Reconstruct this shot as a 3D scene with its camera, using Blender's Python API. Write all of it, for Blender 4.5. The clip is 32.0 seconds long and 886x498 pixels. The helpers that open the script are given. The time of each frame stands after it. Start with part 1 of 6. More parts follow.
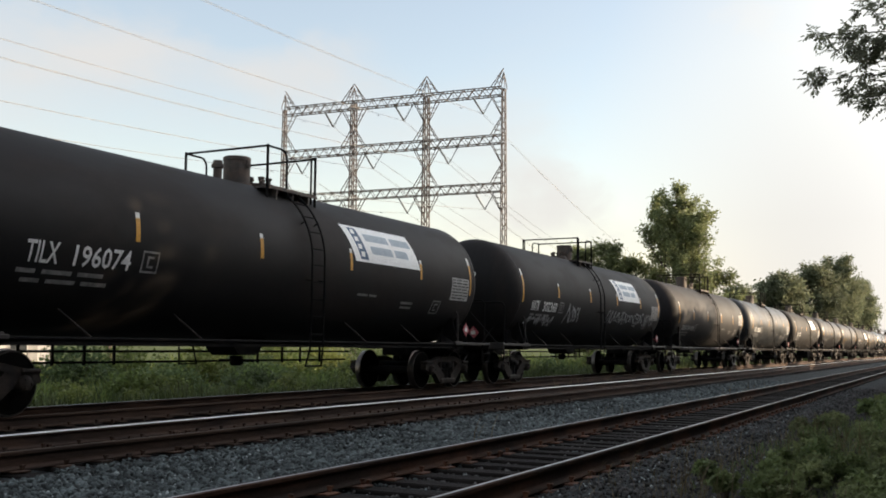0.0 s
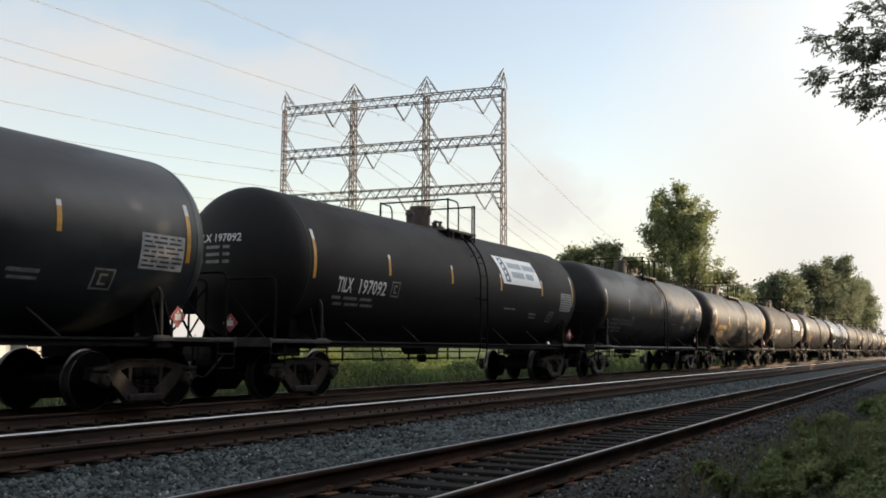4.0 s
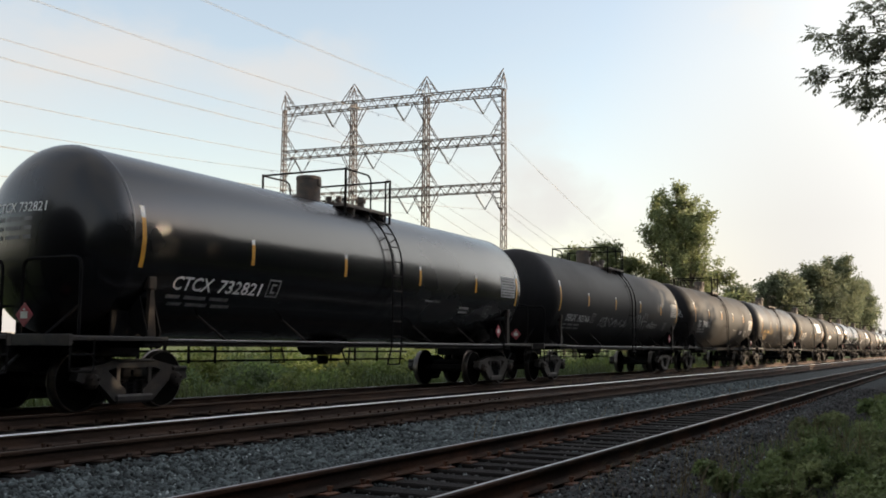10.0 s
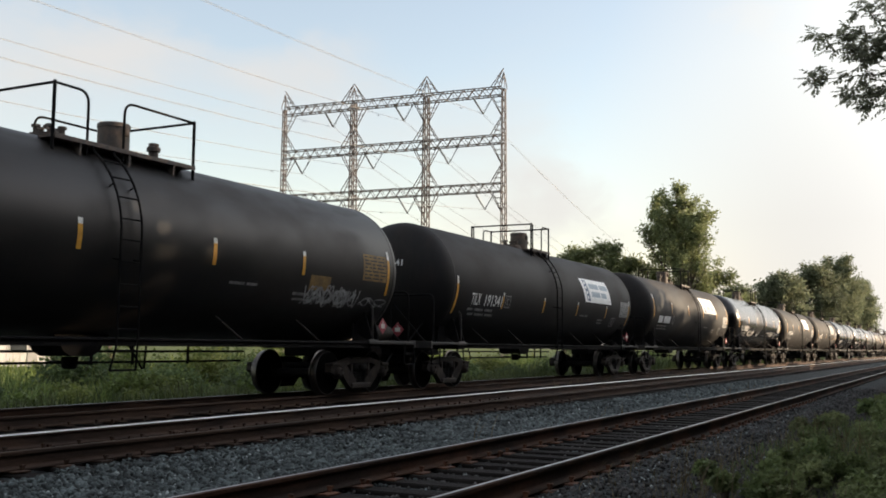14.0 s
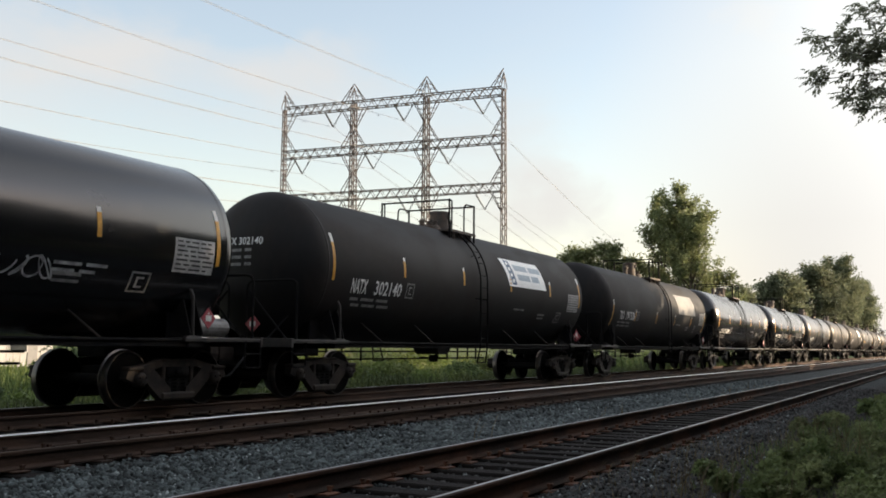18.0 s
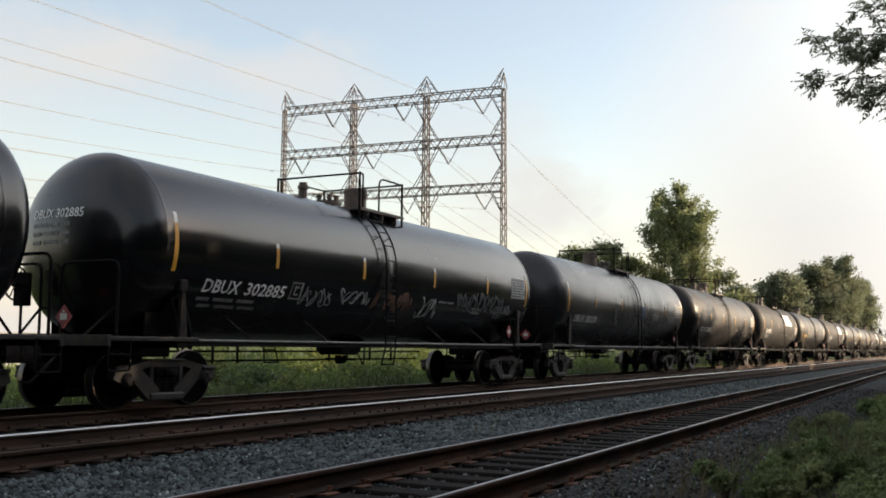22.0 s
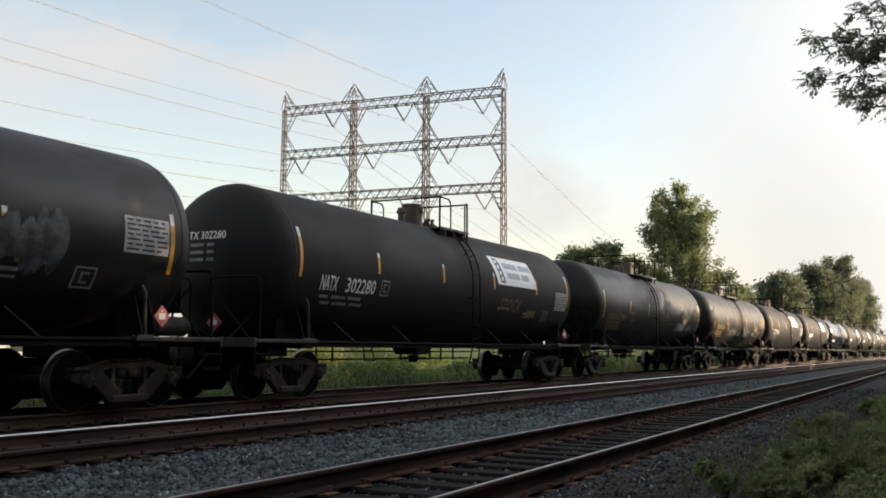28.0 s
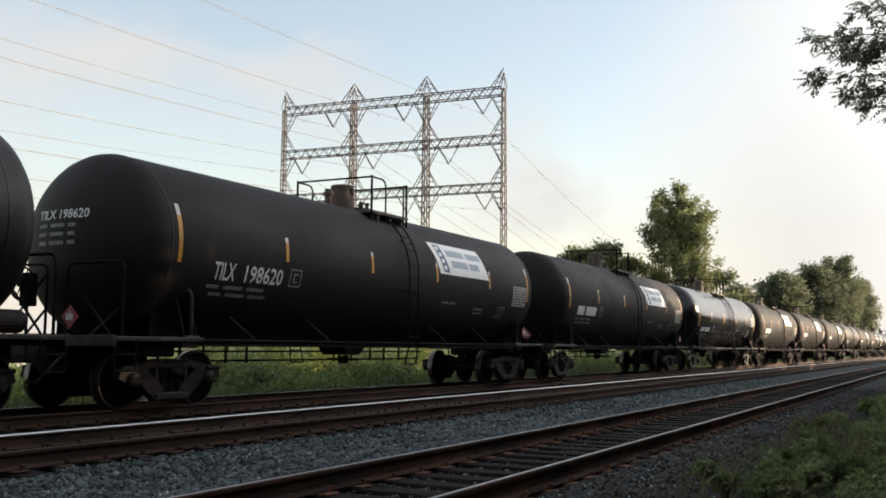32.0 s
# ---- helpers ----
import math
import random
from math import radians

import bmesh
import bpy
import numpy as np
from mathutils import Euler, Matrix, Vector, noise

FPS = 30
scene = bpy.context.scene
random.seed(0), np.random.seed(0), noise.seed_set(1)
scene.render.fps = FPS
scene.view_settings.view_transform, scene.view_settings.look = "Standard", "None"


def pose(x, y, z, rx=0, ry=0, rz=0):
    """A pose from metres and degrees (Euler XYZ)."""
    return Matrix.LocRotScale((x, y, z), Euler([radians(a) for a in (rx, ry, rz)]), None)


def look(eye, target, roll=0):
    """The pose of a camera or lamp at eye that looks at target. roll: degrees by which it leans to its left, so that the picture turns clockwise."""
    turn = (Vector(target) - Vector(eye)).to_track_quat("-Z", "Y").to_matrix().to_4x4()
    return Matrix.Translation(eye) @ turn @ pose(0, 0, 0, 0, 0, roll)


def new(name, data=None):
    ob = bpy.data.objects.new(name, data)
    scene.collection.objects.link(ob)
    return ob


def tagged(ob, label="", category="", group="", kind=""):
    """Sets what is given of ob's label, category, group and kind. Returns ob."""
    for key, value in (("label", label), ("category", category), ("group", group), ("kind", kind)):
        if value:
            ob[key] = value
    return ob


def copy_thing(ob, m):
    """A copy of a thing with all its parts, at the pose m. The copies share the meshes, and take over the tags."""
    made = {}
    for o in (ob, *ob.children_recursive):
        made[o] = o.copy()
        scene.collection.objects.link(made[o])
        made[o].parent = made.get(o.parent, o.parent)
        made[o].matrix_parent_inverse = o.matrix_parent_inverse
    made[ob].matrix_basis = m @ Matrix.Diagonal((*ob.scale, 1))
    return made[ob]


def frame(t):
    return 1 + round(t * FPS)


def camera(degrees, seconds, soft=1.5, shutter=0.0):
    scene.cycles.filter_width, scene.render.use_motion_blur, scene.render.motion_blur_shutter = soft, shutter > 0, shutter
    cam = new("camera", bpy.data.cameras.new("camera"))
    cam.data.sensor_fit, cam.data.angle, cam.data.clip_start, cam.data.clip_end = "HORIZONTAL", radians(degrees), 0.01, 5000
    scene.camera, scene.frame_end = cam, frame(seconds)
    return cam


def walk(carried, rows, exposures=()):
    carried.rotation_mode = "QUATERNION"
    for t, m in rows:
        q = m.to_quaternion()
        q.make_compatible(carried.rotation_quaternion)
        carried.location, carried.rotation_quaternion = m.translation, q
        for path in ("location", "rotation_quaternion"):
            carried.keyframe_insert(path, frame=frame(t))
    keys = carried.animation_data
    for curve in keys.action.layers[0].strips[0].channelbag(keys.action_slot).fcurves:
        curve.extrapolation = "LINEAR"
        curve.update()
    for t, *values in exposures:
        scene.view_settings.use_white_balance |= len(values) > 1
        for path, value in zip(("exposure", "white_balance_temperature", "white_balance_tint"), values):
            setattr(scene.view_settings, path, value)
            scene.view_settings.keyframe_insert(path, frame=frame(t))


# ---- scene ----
# Metres. x runs along the tracks, y away from the camera, z up from the rail tops.
EYE = Vector((0.0, 0.0, 1.0005))
YAW, PITCH = 27.0431, 5.5959
cam = camera(47.539, 32.0, soft=1.8)
AIM = Vector((math.cos(radians(YAW)) * math.cos(radians(PITCH)), math.sin(radians(YAW)) * math.cos(radians(PITCH)), math.sin(radians(PITCH))))
VIEW = look(EYE, EYE + AIM * 10, 0.4646)
walk(cam, [(0.0, VIEW), (32.0, VIEW)], exposures=[(0.0, 1.0), (32.0, 1.0)])

# ---- light: hazy low sun from the camera's side of the line, bright thin cloud ----
SUN_AZ, SUN_EL = -50.0, 13.0
SUN_TO = Vector((math.cos(radians(SUN_AZ)) * math.cos(radians(SUN_EL)), math.sin(radians(SUN_AZ)) * math.cos(radians(SUN_EL)), math.sin(radians(SUN_EL))))
sun_data = bpy.data.lights.new("sun", "SUN")
sun_data.energy, sun_data.angle, sun_data.color = 5.0, radians(0.6), (1.0, 0.77, 0.52)
sun = new("sun", sun_data)
sun.matrix_world = look(SUN_TO * 200, (0, 0, 0))

world = bpy.data.worlds.new("world")
scene.world = world
world.use_nodes = True
wt = world.node_tree
wt.nodes.clear()


def wnode(kind, **values):
    n = wt.nodes.new(kind)
    for k, v in values.items():
        n.inputs[k].default_value = v
    return n


sky = wt.nodes.new("ShaderNodeTexSky")
sky.sky_type, sky.sun_disc = "NISHITA", False
sky.sun_elevation, sky.sun_rotation = radians(SUN_EL), math.atan2(SUN_TO.x, SUN_TO.y)
sky.air_density, sky.dust_density, sky.ozone_density = 1.2, 0.7, 2.0
coord = wt.nodes.new("ShaderNodeTexCoord")


def wmath(op, a, b=None, c=None):
    n = wt.nodes.new("ShaderNodeMath")
    n.operation = op
    for k, v in enumerate((a, b, c)):
        if v is None:
            continue
        if isinstance(v, (int, float)):
            n.inputs[k].default_value = v
        else:
            wt.links.new(v, n.inputs[k])
    return n.outputs[0]


def wnoise(scale, stretched, detail=6.0):
    n = wnode("ShaderNodeTexNoise", Scale=scale, Detail=detail, Roughness=0.55, Distortion=0.3)
    m = wt.nodes.new("ShaderNodeMapping")
    m.inputs["Scale"].default_value = (1.0, 1.0, stretched)
    m.inputs["Rotation"].default_value = (0.25, 0.1, 0.5)
    wt.links.new(coord.outputs["Generated"], m.inputs["Vector"])
    wt.links.new(m.outputs["Vector"], n.inputs["Vector"])
    return n


# where the sky is looked at, in degrees, with the edges of the clouds frayed
axes = wt.nodes.new("ShaderNodeSeparateXYZ")
wt.links.new(coord.outputs["Generated"], axes.inputs[0])
fray = wt.nodes.new("ShaderNodeSeparateXYZ")
wt.links.new(wnoise(9.0, 1.6).outputs["Color"], fray.inputs[0])
azimuth = wmath("ADD", wmath("MULTIPLY", wmath("ARCTAN2", axes.outputs["Y"], axes.outputs["X"]), 57.2958), wmath("MULTIPLY_ADD", fray.outputs["X"], 11.0, -5.5))
height = wmath("ADD", wmath("MULTIPLY", wmath("ARCSINE", axes.outputs["Z"]), 57.2958), wmath("MULTIPLY_ADD", fray.outputs["Y"], 6.0, -3.0))
# thin cloud (plus) and blue openings (minus): azimuth, height, their spreads, amount
cover = wmath("MULTIPLY_ADD", wnoise(2.6, 2.2).outputs["Fac"], 1.5, -0.29)
for a, e, wa, we, amount in [(38.0, 18.6, 5.0, 2.3, -0.62), (26.5, 17.8, 3.2, 2.0, -0.30), (18.0, 12.6, 3.4, 2.8, -0.30), (13.0, 13.0, 4.0, 5.0, -0.22), (50.0, 19.0, 5.0, 1.5, -0.40), (45.0, 15.4, 6.5, 1.7, 0.34), (35.0, 14.6, 3.2, 2.2, 0.40), (20.5, 8.3, 4.0, 2.2, 0.45), (47.0, 10.5, 7.0, 2.6, -0.12), (8.0, 17.0, 4.0, 3.5, 0.5)]:
    u = wmath("MULTIPLY", wmath("ADD", azimuth, -a), 1.0 / wa)
    w = wmath("MULTIPLY", wmath("ADD", height, -e), 1.0 / we)
    far_off = wmath("ADD", wmath("MULTIPLY", u, u), wmath("MULTIPLY", w, w))
    cover = wmath("MULTIPLY_ADD", wmath("EXPONENT", wmath("MULTIPLY", far_off, -1.0)), amount, cover)
veil = wnode("ShaderNodeMapRange", **{"From Min": 0.05, "From Max": 0.95, "To Min": 0.18, "To Max": 0.92})
veil.interpolation_type = "SMOOTHSTEP"
wt.links.new(cover, veil.inputs["Value"])
# haze towards the horizon, and thicker and whiter towards the sun's side
low = wnode("ShaderNodeMapRange", **{"From Min": 0.16, "From Max": 0.02, "To Max": 0.9})
wt.links.new(axes.outputs["Z"], low.inputs["Value"])
side_dot = wt.nodes.new("ShaderNodeVectorMath")
side_dot.operation = "DOT_PRODUCT"
side_dot.inputs[1].default_value = (1.0, -0.35, 0.0)
wt.links.new(coord.outputs["Generated"], side_dot.inputs[0])
haze = wnode("ShaderNodeMapRange", **{"From Min": 0.74, "From Max": 0.96, "To Max": 0.95})
haze.interpolation_type = "SMOOTHSTEP"
wt.links.new(side_dot.outputs["Value"], haze.inputs["Value"])
thick = wmath("MAXIMUM", wmath("MAXIMUM", veil.outputs["Result"], low.outputs["Result"]), haze.outputs["Result"])
white = wt.nodes.new("ShaderNodeMix")
white.data_type = "RGBA"
white.inputs[6].default_value, white.inputs[7].default_value = (0.845, 0.815, 0.785, 1), (1.04, 1.04, 1.0, 1)
lofty = wnode("ShaderNodeMapRange", **{"From Min": 0.12, "From Max": 0.27, "To Min": 0.15})
wt.links.new(axes.outputs["Z"], lofty.inputs["Value"])
wt.links.new(wmath("MULTIPLY", haze.outputs["Result"], lofty.outputs["Result"]), white.inputs["Factor"])
# the hazy sky brightens round the hidden sun
near_sun = wt.nodes.new("ShaderNodeVectorMath")
near_sun.operation = "DOT_PRODUCT"
near_sun.inputs[1].default_value = tuple(SUN_TO)
wt.links.new(coord.outputs["Generated"], near_sun.inputs[0])
glow = wnode("ShaderNodeMapRange", **{"From Min": 0.52, "From Max": 1.0, "To Min": 0.485, "To Max": 1.15})
glow.interpolation_type = "SMOOTHSTEP"
wt.links.new(near_sun.outputs["Value"], glow.inputs["Value"])
dim = wt.nodes.new("ShaderNodeMix")
dim.data_type, dim.blend_type = "RGBA", "MULTIPLY"
dim.inputs["Factor"].default_value = 1.0
dim.inputs[7].default_value = (0.405, 0.330, 0.296, 1)
wt.links.new(sky.outputs["Color"], dim.inputs[6])
blend = wt.nodes.new("ShaderNodeMix")
blend.data_type = "RGBA"
wt.links.new(thick, blend.inputs["Factor"])
wt.links.new(dim.outputs[2], blend.inputs[6])
wt.links.new(white.outputs[2], blend.inputs[7])
back = wnode("ShaderNodeBackground", Strength=1.0)
wt.links.new(blend.outputs[2], back.inputs["Color"])
wt.links.new(glow.outputs["Result"], back.inputs["Strength"])
wout = wt.nodes.new("ShaderNodeOutputWorld")
wt.links.new(back.outputs["Background"], wout.inputs["Surface"])


# ---- materials ----
def material(name, base, rough=0.7, metal=0.0, other=None, amount=0.5, scale=3.0, grain=40.0, bump=0.1, spread=0.0, coat=0.0, stretch_xyz=None, spec=0.5, lo=0.4, hi=0.65, rough_other=None, depth=0.01, solo=False):
    """Two scales of variation in object space, bump, and a random shade for each object or island."""
    m = bpy.data.materials.new(name)
    m.use_nodes = True
    nt = m.node_tree
    b = nt.nodes["Principled BSDF"]
    b.inputs["Metallic"].default_value, b.inputs["Roughness"].default_value = metal, rough
    b.inputs["Coat Weight"].default_value = coat
    b.inputs["Specular IOR Level"].default_value = spec
    tc = nt.nodes.new("ShaderNodeTexCoord")
    src = tc.outputs["Object"]
    info = nt.nodes.new("ShaderNodeObjectInfo")
    shift = nt.nodes.new("ShaderNodeVectorMath")
    shift.operation = "MULTIPLY_ADD"
    shift.inputs[1].default_value = stretch_xyz or (1, 1, 1)
    wide = nt.nodes.new("ShaderNodeCombineXYZ")
    far = nt.nodes.new("ShaderNodeMath")
    far.operation = "MULTIPLY"
    far.inputs[1].default_value = 57.0
    nt.links.new(info.outputs["Random"], far.inputs[0])
    for k in range(3):
        nt.links.new(far.outputs[0], wide.inputs[k])
    nt.links.new(src, shift.inputs[0])
    nt.links.new(wide.outputs[0], shift.inputs[2])
    big = nt.nodes.new("ShaderNodeTexNoise")
    big.inputs["Scale"].default_value, big.inputs["Detail"].default_value = scale, 6.0
    fine = nt.nodes.new("ShaderNodeTexNoise")
    fine.inputs["Scale"].default_value, fine.inputs["Detail"].default_value = grain, 4.0
    nt.links.new(shift.outputs[0], big.inputs["Vector"])
    nt.links.new(shift.outputs[0], fine.inputs["Vector"])
    mask = nt.nodes.new("ShaderNodeMapRange")
    mask.inputs["From Min"].default_value, mask.inputs["From Max"].default_value = lo, hi
    mask.inputs["To Max"].default_value = amount
    nt.links.new(big.outputs["Fac"], mask.inputs["Value"])
    mix = nt.nodes.new("ShaderNodeMix")
    mix.data_type = "RGBA"
    mix.inputs[6].default_value = (*base, 1)
    mix.inputs[7].default_value = (*(other or [c * 0.6 for c in base]), 1)
    nt.links.new(mask.outputs["Result"], mix.inputs["Factor"])
    shade = nt.nodes.new("ShaderNodeMapRange")
    shade.inputs["From Min"].default_value, shade.inputs["From Max"].default_value = 0.3, 0.7
    shade.inputs["To Min"].default_value, shade.inputs["To Max"].default_value = 0.82, 1.18
    nt.links.new(fine.outputs["Fac"], shade.inputs["Value"])
    value = nt.nodes.new("ShaderNodeHueSaturation")
    nt.links.new(mix.outputs[2], value.inputs["Color"])
    if spread:
        geo = nt.nodes.new("ShaderNodeNewGeometry")
        add = nt.nodes.new("ShaderNodeMath")
        add.operation = "ADD"
        nt.links.new(geo.outputs["Random Per Island"], add.inputs[0])
        nt.links.new((geo.outputs["Random Per Island"] if solo else info.outputs["Random"]), add.inputs[1])
        each = nt.nodes.new("ShaderNodeMapRange")
        each.inputs["From Max"].default_value = 2.0
        each.inputs["To Min"].default_value, each.inputs["To Max"].default_value = 1 - spread, 1 + spread
        nt.links.new(add.outputs[0], each.inputs["Value"])
        times = nt.nodes.new("ShaderNodeMath")
        times.operation = "MULTIPLY"
        nt.links.new(each.outputs["Result"], times.inputs[0])
        nt.links.new(shade.outputs["Result"], times.inputs[1])
        nt.links.new(times.outputs[0], value.inputs["Value"])
    else:
        nt.links.new(shade.outputs["Result"], value.inputs["Value"])
    nt.links.new(value.outputs["Color"], b.inputs["Base Color"])
    if rough_other is not None:
        rr = nt.nodes.new("ShaderNodeMapRange")
        rr.inputs["From Min"].default_value, rr.inputs["From Max"].default_value = lo, hi
        rr.inputs["To Min"].default_value, rr.inputs["To Max"].default_value = rough, rough_other
        nt.links.new(big.outputs["Fac"], rr.inputs["Value"])
        nt.links.new(rr.outputs["Result"], b.inputs["Roughness"])
    if bump:
        bn = nt.nodes.new("ShaderNodeBump")
        bn.inputs["Strength"].default_value, bn.inputs["Distance"].default_value = bump, depth
        nt.links.new(fine.outputs["Fac"], bn.inputs["Height"])
        nt.links.new(bn.outputs["Normal"], b.inputs["Normal"])
    return m


